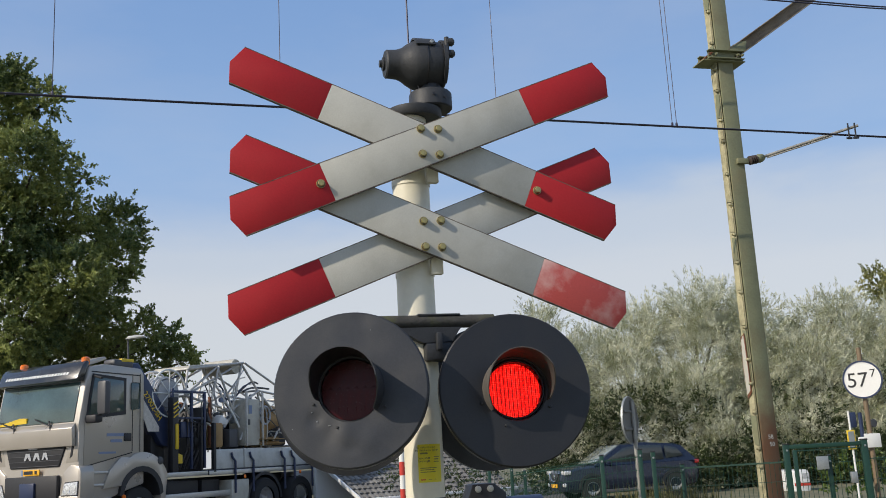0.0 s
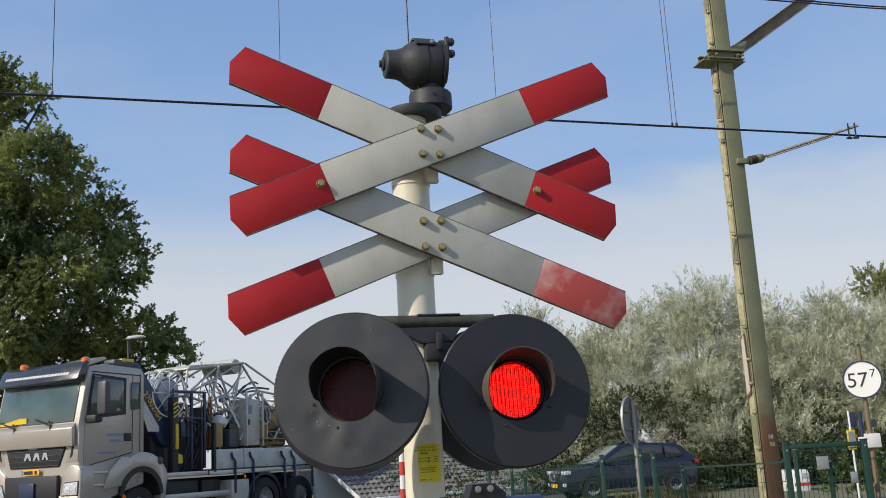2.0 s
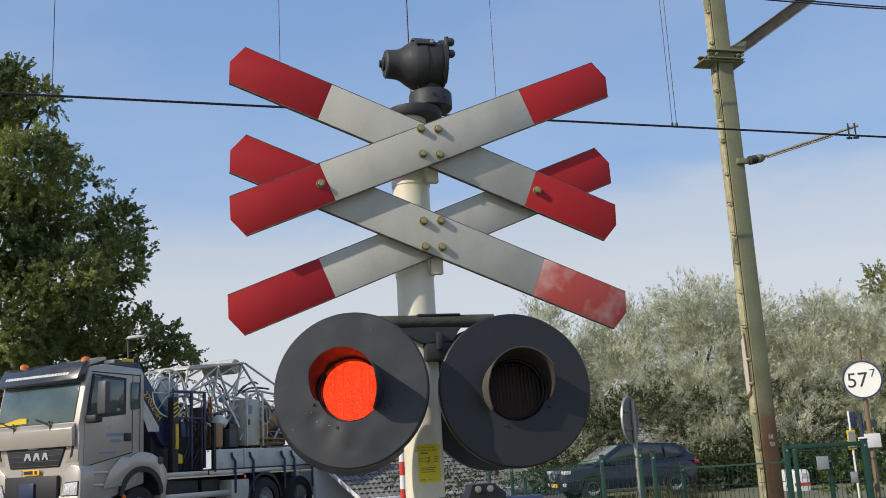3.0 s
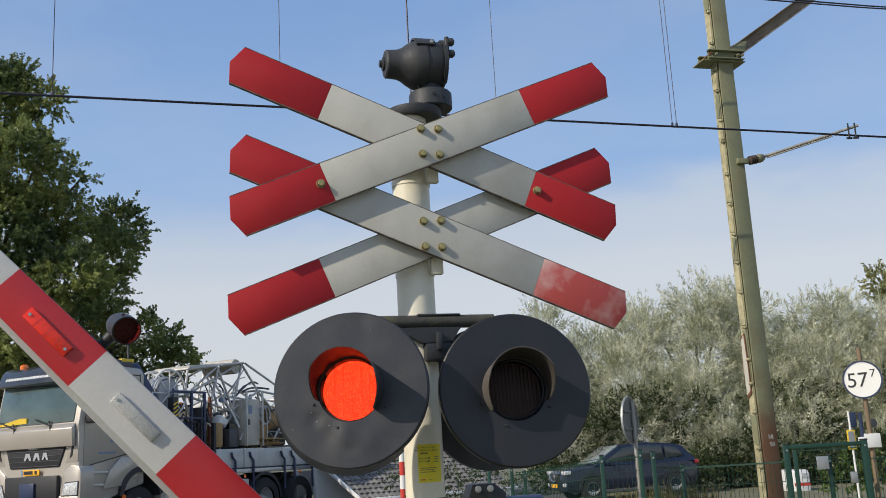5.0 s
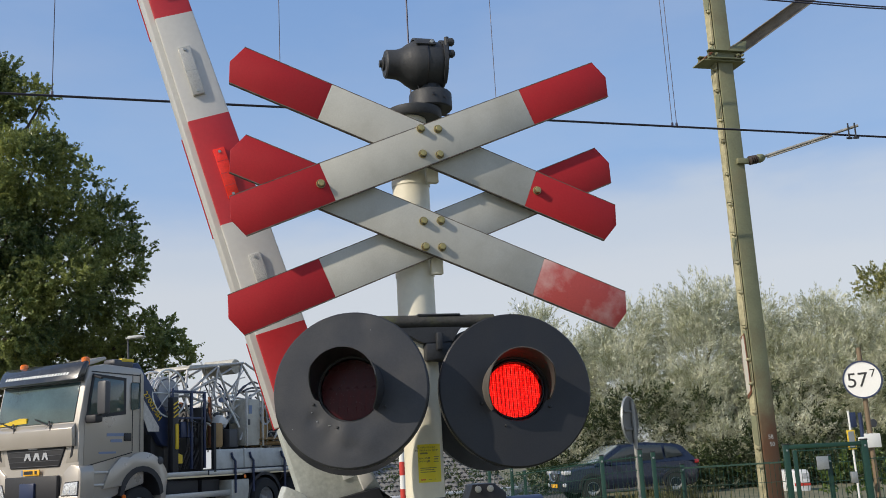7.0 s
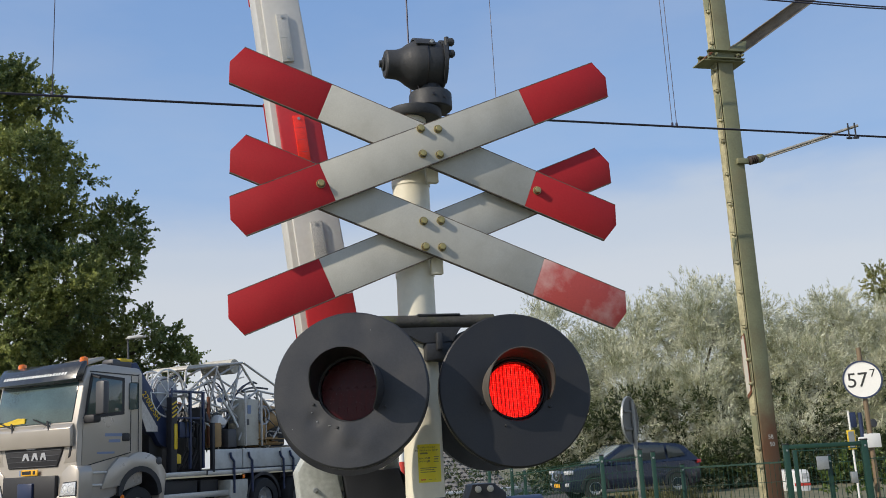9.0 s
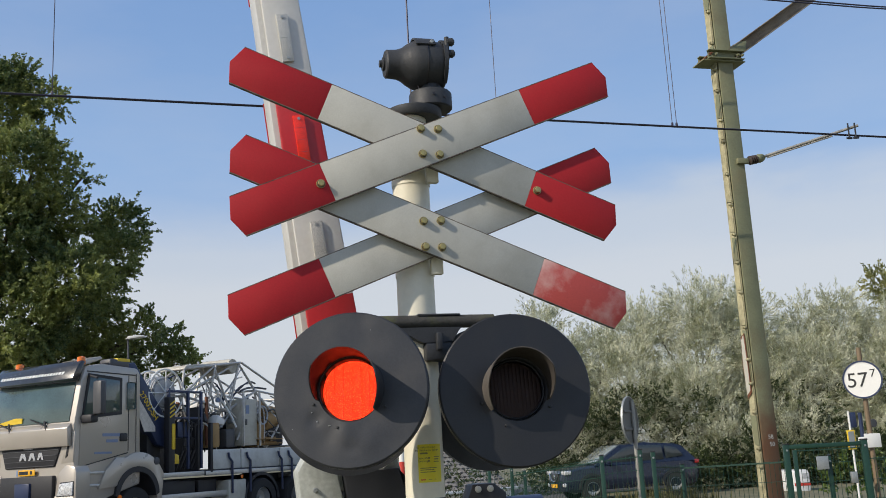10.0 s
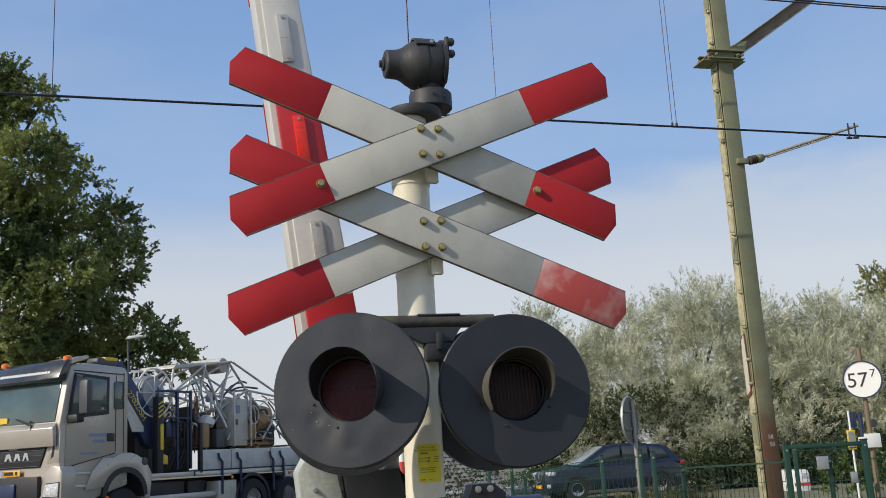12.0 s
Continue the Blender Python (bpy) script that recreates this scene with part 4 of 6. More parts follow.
WILLOW = [(3.53, 39.0, 5.92, 0.85), (4.09, 38.0, 4.25, 1.31), (4.28, 38.0, 2.53, 1.52), (4.45, 37.0, 0.85, 1.7), (5.9, 39.0, 4.68, 1.01), (7.09, 39.0, 5.51, 1.07), (6.51, 38.0, 3.47, 1.74), (7.0, 37.0, 1.53, 1.8), (8.33, 39.0, 5.66, 0.94), (9.49, 38.0, 6.14, 1.0), (9.85, 38.0, 4.37, 1.63), (8.97, 37.0, 2.45, 1.8), (10.75, 39.0, 6.21, 1.01), (9.57, 36.0, 0.78, 1.65), (11.83, 38.0, 5.57, 0.98), (11.93, 38.0, 3.61, 1.74), (11.21, 37.0, 1.92, 1.7), (13.37, 39.0, 4.72, 1.01), (14.48, 39.0, 5.55, 0.89), (13.47, 37.0, 3.25, 1.7), (12.02, 36.0, 1.05, 1.65), (14.79, 38.0, 5.63, 0.87), (15.45, 38.0, 4.07, 1.52), (14.55, 37.0, 1.94, 1.8), (16.86, 38.0, 4.86, 1.31), (16.53, 37.0, 2.66, 2.12), (14.77, 36.0, 0.51, 1.65)]
BIRCH = [(18.73, 42.0, 7.54, 0.96), (19.6, 42.0, 6.87, 1.44), (20.31, 42.0, 5.13, 2.17)]


def leaves(rng, clumps, per_twig, leaf_l, leaf_w, twig, twigs, rise_by=0.0, shell=0.5, tall=1.0, splay=0.6):
    """Leaf blades set along short twigs that grow out of each clump."""
    vs, fs = [], []
    for cx, cy, cz, r in clumps:
        n = int(twigs * (r / 1.3) ** 2)
        d = rng.normal(size=(n, 3))
        d /= np.linalg.norm(d, axis=1)[:, None]
        d[:, 1] = np.where(rng.random(n) < 0.45, -np.abs(d[:, 1]), d[:, 1])
        lump = np.array([0.82 + 0.30 * noise.noise(Vector((cx + k[0] * 2.2, cy + k[1] * 2.2, cz + k[2] * 2.2))) for k in d])
        rad = r * lump * (shell + (1.0 - shell) * rng.random(n) ** 0.6)
        c = np.array((cx, cy, cz)) + d * rad[:, None] * np.array((1.0, 1.0, tall))
        for k in range(n):
            way = d[k] * 0.8 + rng.normal(size=3) * 0.45
            way[2] += rise_by
            way /= np.linalg.norm(way)
            ln = twig * rng.uniform(0.5, 1.3)
            s = (rng.random(per_twig) ** 0.8)[:, None]
            q = c[k] + way * s * ln + rng.normal(size=(per_twig, 3)) * 0.06 * twig * (1.4 - s)
            ax = way + rng.normal(size=(per_twig, 3)) * splay
            ax /= np.linalg.norm(ax, axis=1)[:, None]
            sd = np.cross(ax, rng.normal(size=(per_twig, 3)))
            sd /= np.linalg.norm(sd, axis=1)[:, None] + 1e-6
            ll = leaf_l * rng.uniform(0.6, 1.3, per_twig)[:, None] * (1.15 - 0.4 * s)
            ww = leaf_w * rng.uniform(0.7, 1.2, per_twig)[:, None]
            p = np.stack((q, q + ax * ll * 0.45 + sd * ww / 2, q + ax * ll, q + ax * ll * 0.45 - sd * ww / 2), 1).reshape(-1, 3)
            b = len(vs)
            vs.extend(map(tuple, p))
            fs.extend((b + 4 * i, b + 4 * i + 1, b + 4 * i + 2, b + 4 * i + 3) for i in range(per_twig))
    return vs, fs


SWAY = []


def limb(bm, p, q, r0, r1, rng):
    p, q = Vector(p), Vector(q)
    mid = (p + q) / 2 + Vector((rng.uniform(-.3, .3), rng.uniform(-.3, .3), rng.uniform(0, .3)))
    rod(p, mid, r0, (r0 + r1) / 2, 8, bm)
    rod(mid, q, (r0 + r1) / 2, r1, 8, bm)


def tree(name, base, height, trunk_r, clumps, seed, material, label, per, ll, lw, spread, twigs, droop, groups, group="", tall=0.92, splay=0.6):
    rng, nr = random.Random(seed), np.random.default_rng(seed)
    t = thing(name, pose(*base), label, "tree", group)
    bm = bmesh.new()
    top = Vector((0, 0, height))
    rod((0, 0, -0.1), top * 0.5, trunk_r, trunk_r * 0.7, 12, bm)
    rod(top * 0.5, top, trunk_r * 0.7, trunk_r * 0.3, 10, bm)
    loc = [(x - base[0], y - base[1], z - base[2], r) for x, y, z, r in clumps]
    for x, y, z, r in loc:
        limb(bm, (0, 0, min(height, max(0.5, z * 0.55))), (x, y, z), trunk_r * 0.32, 0.03, rng)
    part("trunk", bm, M_BARK, t, "grey-brown trunk and limbs")
    for g in range(groups):
        mine = loc[g::groups]
        if not mine:
            continue
        vs, fs = leaves(nr, mine, per, ll, lw, spread, twigs, droop, 0.45, tall, splay)
        c = mesh_part("foliage", vs, fs, material, t)
        SWAY.append((c, seed * 1.7 + g * 2.1, 0.5 / max(3.0, height)))
    return t


tree("oak_tree", (-14.5, 28.5, 0), 9.0, 0.4, OAK, 5, M_OAK, "dense dark green oak tree behind the truck", 34, 0.105, 0.062, 0.46, 480, 0.15, 4)
for i, (bx, sl) in enumerate(((5.2, slice(0, 8)), (9.6, slice(8, 16)), (12.6, slice(16, 21)), (16.0, slice(21, 27)))):
    tree("willow_tree", (bx, 38.5, -0.2), 4.0, 0.22, WILLOW[sl], 20 + i, M_WILLOW, "silvery green willow with feathery foliage", 40, 0.17, 0.026, 0.95, 340, 0.42, 3, "willows along the road", 1.1, 0.34)
tree("birch_tree", (19.5, 42.0, -0.2), 6.5, 0.2, BIRCH, 31, M_BIRCH, "yellow-green tree behind the willows", 22, 0.13, 0.07, 0.5, 220, 0.3, 1)

# ---- the truck ----


def wheel(parent, x, y, z, r, w):
    prof = [(r * 0.58, -w / 2), (r * 0.93, -w / 2), (r, -w * 0.36), (r, w * 0.36), (r * 0.93, w / 2), (r * 0.58, w / 2)]
    m = pose(x, y, z, 0, 90, 0)
    ty = part("wheel", lathe(prof, 36, Matrix(), cap=False), M_TYRE, parent, "black tyre on a steel rim", m=m)
    part("rim", lathe([(r * 0.58, -w / 2), (r * 0.58, w * 0.40), (r * 0.52, w * 0.44), (r * 0.45, w * 0.18), (r * 0.2, w * 0.12), (r * 0.16, w * 0.3), (0.02, w * 0.32)], 28, Matrix()), M_ALU, ty, "grey steel rim")
    return ty


def build_truck():
    t = thing("flatbed_truck", pose(-8.266, 20.087, 0.1, 0, 0, -28), "champagne grey crane truck loaded with machinery", "truck")
    # cab: side outline (rearwards, up), given width
    prof = [(-0.06, 0.55), (-0.12, 0.8), (-0.13, 1.25), (-0.12, 1.95), (-0.15, 2.25), (0.02, 3.12), (0.10, 3.38), (0.5, 3.47), (1.5, 3.42), (1.58, 3.30), (1.60, 1.05), (1.2, 0.95), (0.5, 0.75)]
    cab = part("cab", prism(prof, -1.22, 1.22, "x", bevel=0.05), M_TRUCK, t, "champagne grey cab")
    # windscreen and visor follow the sloping front
    def on_front(y0, z0, y1, z1, x0, x1, thick, mt, name, label=""):
        return part(name, prism([(y0, z0), (y1, z1), (y1 - thick, z1 + thick * 0.2), (y0 - thick, z0 + thick * 0.2)], x0, x1, "x", bevel=0.008), mt, cab, label)
    on_front(0.065, 2.32, 0.215, 3.10, -1.14, 1.08, 0.02, M_GLASS_TRUCK, "windscreen", "green-tinted windscreen with sky reflections partly in its colour")
    visor = part("sun_visor", prism([(0.20, 3.10), (0.34, 3.50), (0.26, 3.52), (0.16, 3.42), (0.02, 3.14)], -1.18, 1.18, "x", bevel=0.02), M_VISOR, t, "smoked glossy sun visor with white bars")
    # the operator's address, as plain bars
    rng = random.Random(21)
    x = -0.98
    while x < 0.84:
        w = rng.choice((0.045, 0.055, 0.065))
        h = 0.11 if rng.random() < 0.2 else 0.072
        part("visor_bar", prism([(x, 0), (x + w, 0), (x + w + 0.01, h), (x + 0.01, h)], 0, 0.006, "z"), M_WHITE, visor, "white lettering bar", m=pose(0, 0.075, 3.25, 58, 0, 0))
        x += w + 0.03
    for k in range(9):
        part("visor_stud", lathe([(0.012, 0), (0.008, 0.008)], 8), M_GALV, visor, m=pose(-1.0 + 0.25 * k, 0.19, 3.43, 0, 0, 0))
    part("roof_deflector", prism([(0.35, 3.44), (0.6, 3.58), (0.95, 3.66), (1.0, 3.60), (0.5, 3.44)], 0.2, 0.95, "x", bevel=0.02), M_TRUCK, t)
    part("lower_panel", prism([(-0.03, 1.85), (-0.05, 2.2), (0.05, 2.3), (0.06, 1.85)], -1.2, 1.15, "x", bevel=0.02), M_TRUCK, cab)
    # grille
    grille = part("grille", prism([(-1.14, 1.93), (0.62, 1.93), (0.42, 1.47), (-0.98, 1.47)], -0.06, 0.02, bevel=0.02), M_TRUCK_BLACK, t, "black grille with bright trim")
    part("grille_trim", prism([(-1.16, 1.98), (0.64, 1.98), (0.60, 1.90), (-0.1, 1.90), (-0.2, 1.83), (-0.42, 1.83), (-0.5, 1.90), (-1.12, 1.90)], -0.085, -0.05, bevel=0.008), M_ALU_PALE, grille, "bright trim bar")
    part("badge", box((-0.27, -0.09, 1.92), (0.2, 0.012, 0.07), 0.005), M_WHITE, grille, "plain bright badge shape")
    for x, w in ((-0.45, 0.22), (-0.19, 0.2), (0.05, 0.18)):
        part("maker_mark", prism([(x - w / 2, 1.62), (x - w / 4, 1.76), (x + w / 4, 1.76), (x + w / 2, 1.62), (x + w / 4, 1.62), (x, 1.69), (x - w / 4, 1.62)], -0.075, -0.06), M_CHROME, grille, "plain bright mark")
    for k in range(4):
        part("grille_bar", box((-0.27, -0.064, 1.50 + k * 0.10), (1.35 + k * 0.09, 0.012, 0.012)), M_TRUCK_DK, grille)
    plate = part("number_plate", box((-0.33, -0.09, 1.385), (0.52, 0.015, 0.115), 0.004), M_PLATE, t, "amber number plate")
    part("plate_edge", box((-0.565, -0.1, 1.385), (0.05, 0.008, 0.11)), M_TIE, plate)
    for x, w in ((-0.47, 0.09), (-0.34, 0.16), (-0.17, 0.06)):
        part("plate_bar", box((x, -0.1, 1.385), (w, 0.006, 0.065)), M_INK, plate)
    # bumper, lamps
    part("bumper", box((0, 0.12, 0.62), (2.56, 0.4, 0.62), 0.06), M_TRUCK, t, "grey bumper")
    part("bumper_grille", box((-0.3, -0.06, 1.06), (1.5, 0.12, 0.5), 0.02), M_TRUCK_BLACK, t)
    part("tow_block", box((-0.35, -0.12, 1.02), (0.42, 0.1, 0.32), 0.02), M_NAVY, t)
    for sx in (-1, 1):
        hl = part("headlight_housing", prism([(sx * 0.72, 0.80), (sx * 1.32, 0.80), (sx * 1.32, 1.36), (sx * 1.26, 1.47), (sx * 1.02, 1.50), (sx * 0.84, 1.36), (sx * 0.76, 1.12)], -0.06, 0.3, bevel=0.04), M_TRUCK, t, "grey lamp housing at the bumper's corner")
        part("headlight_bezel", prism([(sx * 0.80, 0.90), (sx * 1.27, 0.90), (sx * 1.28, 1.19), (sx * 0.90, 1.17)], -0.075, -0.05, bevel=0.012), M_TRUCK_BLACK, hl)
        part("headlight", prism([(sx * 0.82, 0.92), (sx * 1.25, 0.92), (sx * 1.26, 1.17), (sx * 0.91, 1.15)], -0.088, -0.06, bevel=0.012), M_LAMP_GLASS, hl, "clear headlight")
        for x in (0.98, 1.14):
            part("reflector_bowl", lathe([(0.085, 0.0), (0.06, -0.03), (0.02, -0.04)], 18, FRONT, cap=False), M_CHROME, hl, m=pose(sx * x, -0.092, 1.03))
        part("air_intake", prism([(sx * 0.86, 1.52), (sx * 1.20, 1.54), (sx * 1.22, 2.12), (sx * 1.06, 2.14)], -0.03, 0.02, bevel=0.015), M_TRUCK, t, "corner panel")
        part("air_slot", prism([(sx * 0.98, 1.62), (sx * 1.05, 1.66), (sx * 1.13, 2.05), (sx * 1.09, 2.08)], -0.04, -0.02, bevel=0.006), M_TRUCK_BLACK, t, "dark slot")
    # beacons
    for x in (-0.72, 1.08):
        b = part("beacon_foot", lathe([(0.07, 0), (0.07, 0.05)], 16), M_INK, t, m=pose(x, 0.32, 3.40))
        part("beacon", lathe([(0.08, 0.04), (0.085, 0.08), (0.08, 0.18), (0.05, 0.20)], 20), M_AMBER, b, "amber beacon")
    # wipers
    for x in (-0.5, 0.55):
        part("wiper", rod((x, -0.03, 2.26), (x - 0.55, 0.04, 2.42), 0.014, n=6), M_INK, t, "black wiper")
        part("wiper_arm", rod((x, -0.04, 2.18), (x - 0.12, 0.02, 2.36), 0.02, n=6), M_INK, t)
    part("folded_sign", prism([(-1.1, 2.33), (-0.25, 2.36), (-0.25, 2.46), (-0.45, 2.47), (-1.1, 2.36)], 0.0, 0.03), M_YELLOW, t, "yellow folded sign behind the glass", m=pose(0, 0.035, 0))
    # the front group sits on the cab's nose
    for ob in list(t.children) + list(cab.children):
        kind = ob.name.split(".")[0]
        if kind in ("grille", "number_plate", "bumper_grille", "tow_block"):
            ob.matrix_basis = pose(0.28, -0.1, 0) @ ob.matrix_basis
        elif kind in ("bumper", "headlight_housing", "air_intake", "air_slot"):
            ob.matrix_basis = pose(0, -0.1, 0) @ ob.matrix_basis
        elif ob is not cab:
            ob.matrix_basis = pose(0, -0.2, 0) @ ob.matrix_basis
    # side: windows, door, mirror, handle
    sx = 1.225
    part("door_line", prism([(-0.02, 1.45), (1.22, 1.70), (1.22, 3.24), (0.2, 3.27), (0.0, 2.40)], sx, sx + 0.012, "x", bevel=0.004), M_TRUCK, cab, "door panel")
    part("door_window", prism([(0.06, 2.42), (0.98, 2.52), (0.98, 3.14), (0.22, 3.20)], sx + 0.01, sx + 0.024, "x", bevel=0.005), M_GLASS_TRUCK, cab, "side window")
    part("window_frame", prism([(0.0, 2.35), (1.05, 2.46), (1.05, 3.20), (0.17, 3.26)], sx + 0.006, sx + 0.018, "x"), M_TRUCK_BLACK, cab)
    part("rear_window", prism([(1.18, 2.55), (1.42, 2.57), (1.42, 3.12), (1.18, 3.12)], sx, sx + 0.02, "x", bevel=0.03), M_GLASS_TRUCK, cab, "small rear side window")
    for pts in ([(1.235, 1.72), (1.25, 1.72), (1.25, 3.25), (1.235, 3.25)], [(-0.02, 1.43), (1.24, 1.68), (1.24, 1.70), (-0.02, 1.45)], [(1.45, 1.70), (1.46, 1.70), (1.46, 3.3), (1.45, 3.3)], [(0.15, 3.29), (1.45, 3.26), (1.45, 3.28), (0.15, 3.31)]):
        part("panel_seam", prism(pts, sx - 0.002, sx + 0.004, "x"), M_TRUCK_BLACK, cab)
    part("door_handle", box((sx + 0.015, 1.10, 2.0), (0.03, 0.2, 0.16), 0.02), M_TRUCK_BLACK, cab, "black door handle")
    mir = part("mirror_arm", rod((sx, 0.2, 3.22), (sx + 0.32, 0.12, 3.14), 0.025, n=8), M_TRUCK_BLACK, t)
    part("mirror", box((sx + 0.34, 0.16, 2.76), (0.24, 0.16, 0.66), 0.05), M_TRUCK_DK, mir, "tall dark grey mirror")
    part("mirror_foot", box((sx + 0.12, 0.1, 2.36), (0.34, 0.2, 0.16), 0.04), M_TRUCK_BLACK, mir)
    for k, (y0, y1, z) in enumerate(((0.55, 1.0, 2.05), (0.65, 0.95, 1.93), (0.35, 0.8, 1.70))):
        part("door_print", box((sx + 0.014, (y0 + y1) / 2, z), (0.004, y1 - y0, 0.06 - 0.02 * (k == 2))), M_TIE, cab, "faded blue print")
    # steps and fender
    for z in (1.32, 1.08, 0.8):
        part("step", box((1.1, 0.42, z), (0.3, 0.55, 0.05), 0.01), M_ALU, t, "grip step")
    arch = [(0.45, 1.0), (0.62, 1.35), (0.9, 1.6)] + [(1.52 + 0.78 * math.cos(radians(q)), 0.85 + 0.84 * math.sin(radians(q))) for q in range(118, 20, -7)] + [(2.15, 0.7), (2.0, 0.7)] + [(1.48 + 0.58 * math.cos(radians(q)), 0.85 + 0.54 * math.sin(radians(q))) for q in range(10, 175, 15)]
    part("fender", prism(arch, 0.85, 1.27, "x", bevel=0.006), M_TRUCK, t, "grey rounded fender")
    liner = [(1.48 + 0.60 * math.cos(radians(q)), 0.85 + 0.56 * math.sin(radians(q))) for q in range(0, 181, 15)] + [(1.48 + 0.50 * math.cos(radians(q)), 0.8 + 0.5 * math.sin(radians(q))) for q in range(180, -1, -15)]
    part("wheel_arch", prism(liner, 0.8, 1.285, "x"), M_TRUCK_BLACK, t, "black wheel arch")
    part("side_marker", lathe([(0.05, 0), (0.04, 0.03)], 14, pose(1.27, 0.98, 0.82, 0, 90, 0)), M_AMBER, t)
    part("marker_lamp", lathe([(0.09, 0), (0.08, 0.08), (0.03, 0.1)], 16, pose(1.2, 2.0, 1.5, 0, 90, 0)), M_TRUCK_DK, t)
    for x in (-1.05, 1.05):
        wheel(t, x, 1.48, 0.5, 0.5, 0.32)
        wheel(t, x, 5.5, 0.5, 0.5, 0.5)
        wheel(t, x, 6.85, 0.5, 0.5, 0.5)
    # chassis, deck and drop sides
    for x in (-0.42, 0.42):
        part("chassis_rail", box((x, 5.0, 0.95), (0.09, 8.6, 0.26), 0.01), M_TRUCK_BLACK, t)
    part("deck", box((0, 5.9, 1.2), (2.46, 5.0, 0.12), 0.02), M_TRUCK_BLACK, t)
    part("deck_edge", box((1.22, 6.0, 1.18), (0.04, 4.9, 0.10), 0.008), M_ALU, t, "aluminium deck edge")
    part("front_edge", box((1.22, 2.85, 1.19), (0.04, 1.3, 0.10), 0.008), M_ALU, t)
    part("corner_post", box((1.2, 3.74, 1.75), (0.09, 0.08, 1.1), 0.01), M_TRUCK_BLACK, t, "dark corner post of the deck")
    for y0, y1 in ((3.8, 4.75), (4.78, 6.2), (6.23, 8.3)):
        part("drop_side", box((1.20, (y0 + y1) / 2, 1.48), (0.05, y1 - y0, 0.44), 0.012), M_DECK, t, "grey drop side")
    for y in (4.40, 5.05, 6.25, 6.65, 7.4):
        part("stanchion", path_tube([(1.26, y - 0.12, 1.62), (1.27, y - 0.1, 1.5), (1.27, y, 1.42), (1.27, y, 0.7)], 0.028, 8), M_NAVY, t, "dark stanchion")
    for y0, y1 in ((2.3, 3.5), (3.6, 4.2)):
        part("under_box", box((0.72, (y0 + y1) / 2, 0.85), (0.5, y1 - y0, 0.4), 0.03), M_TRUCK_BLACK, t)
    part("side_guard", box((1.18, 3.2, 0.72), (0.05, 2.2, 0.13), 0.012), M_ALU, t, "aluminium side guard")
    part("locker", box((1.0, 4.6, 0.75), (0.5, 0.62, 0.5), 0.02), M_LOAD_BOX, t, "grey steel locker")
    lk = part("locker", box((1.0, 7.35, 0.78), (0.5, 1.2, 0.62), 0.02), M_ALU, t, "ribbed aluminium locker")
    part("lock", box((1.26, 7.15, 0.72), (0.02, 0.10, 0.12), 0.01), M_TRUCK_BLACK, lk)
    mg = [(5.5 + 0.66 * math.cos(radians(q)), 0.5 + 0.64 * math.sin(radians(q))) for q in range(0, 181, 15)] + [(5.5 + 0.58 * math.cos(radians(q)), 0.5 + 0.57 * math.sin(radians(q))) for q in range(180, -1, -15)]
    part("mudguard", prism(mg, 0.75, 1.25, "x"), M_TRUCK_BLACK, t, "black mudguard")
    part("orange_marker", box((1.255, 4.75, 1.06), (0.02, 0.08, 0.08), 0.01), M_AMBER, t)
    part("orange_marker", box((1.255, 6.9, 1.08), (0.02, 0.08, 0.08), 0.01), M_AMBER, t)
    # loading crane behind the cab
    boom = part("crane_boom", prism([(1.3, 3.5), (1.62, 3.58), (2.75, 2.2), (2.6, 1.75), (2.3, 1.85), (1.65, 2.75)], 0.7, 1.0, "x", bevel=0.03), M_NAVY, t, "navy crane boom with yellow lettering")
    part("boom_head", box((0.85, 1.2, 3.52), (0.34, 0.55, 0.2), 0.06), M_TRUCK_DK, boom)
    part("boom_mark", box((0.96, 1.30, 3.60), (0.12, 0.34, 0.07), 0.01), M_YELLOW, boom)
    lettering("boom_lettering", "27002-SH", 0.185, pose(1.015, 2.02, 2.66, 90, 0, 90) @ pose(0, 0, 0, 0, 0, -51), M_YELLOW, boom, 0.004)
    part("boom_patch", prism([(1.62, 2.72), (1.72, 2.85), (2.22, 2.22), (2.22, 2.12), (1.9, 2.12)], 1.0, 1.01, "x"), M_LOAD, boom, "worn grey patch")
    part("crane_column", box((0.6, 2.35, 2.1), (0.5, 0.42, 1.6), 0.06), M_TRUCK_BLACK, t, "black crane column")
    arm = part("outrigger", box((1.15, 2.5, 2.0), (0.16, 0.18, 1.7), 0.02), M_TRUCK_BLACK, t, "dark outrigger leg")
    for k in range(4):
        part("hazard_mark", box((0, 0, 0), (0.01, 0.17, 0.03), m=pose(1.235, 2.5, 2.72 - k * 0.09, 30, 0, 0)), M_YELLOW, arm)
    part("hazard_label", box((1.235, 2.53, 2.0), (0.012, 0.09, 0.55), 0.02), M_YELLOW, arm)
    part("yellow_tank", prism([(2.62, 1.42), (2.85, 1.42), (2.85, 1.6), (2.74, 1.64), (2.62, 1.5)], 0.95, 1.1, "x", bevel=0.01), M_YELLOW, t)
    part("valve_block", box((0.95, 2.95, 2.15), (0.35, 0.35, 0.35), 0.03), M_NAVY, t)
    for k in range(5):
        y = 2.75 + 0.12 * k
        part("hose", path_tube([(1.0, y, 2.2), (1.12, y + 0.1, 2.5 - 0.07 * k), (1.15, y + 0.2, 2.3), (1.1, y + 0.22, 1.7), (1.0, y + 0.1, 1.3)], 0.025, 6), M_TRUCK_BLACK, t)
    part("headboard", box((0, 3.42, 1.95), (2.3, 0.06, 1.4), 0.01), M_TRUCK_BLACK, t)
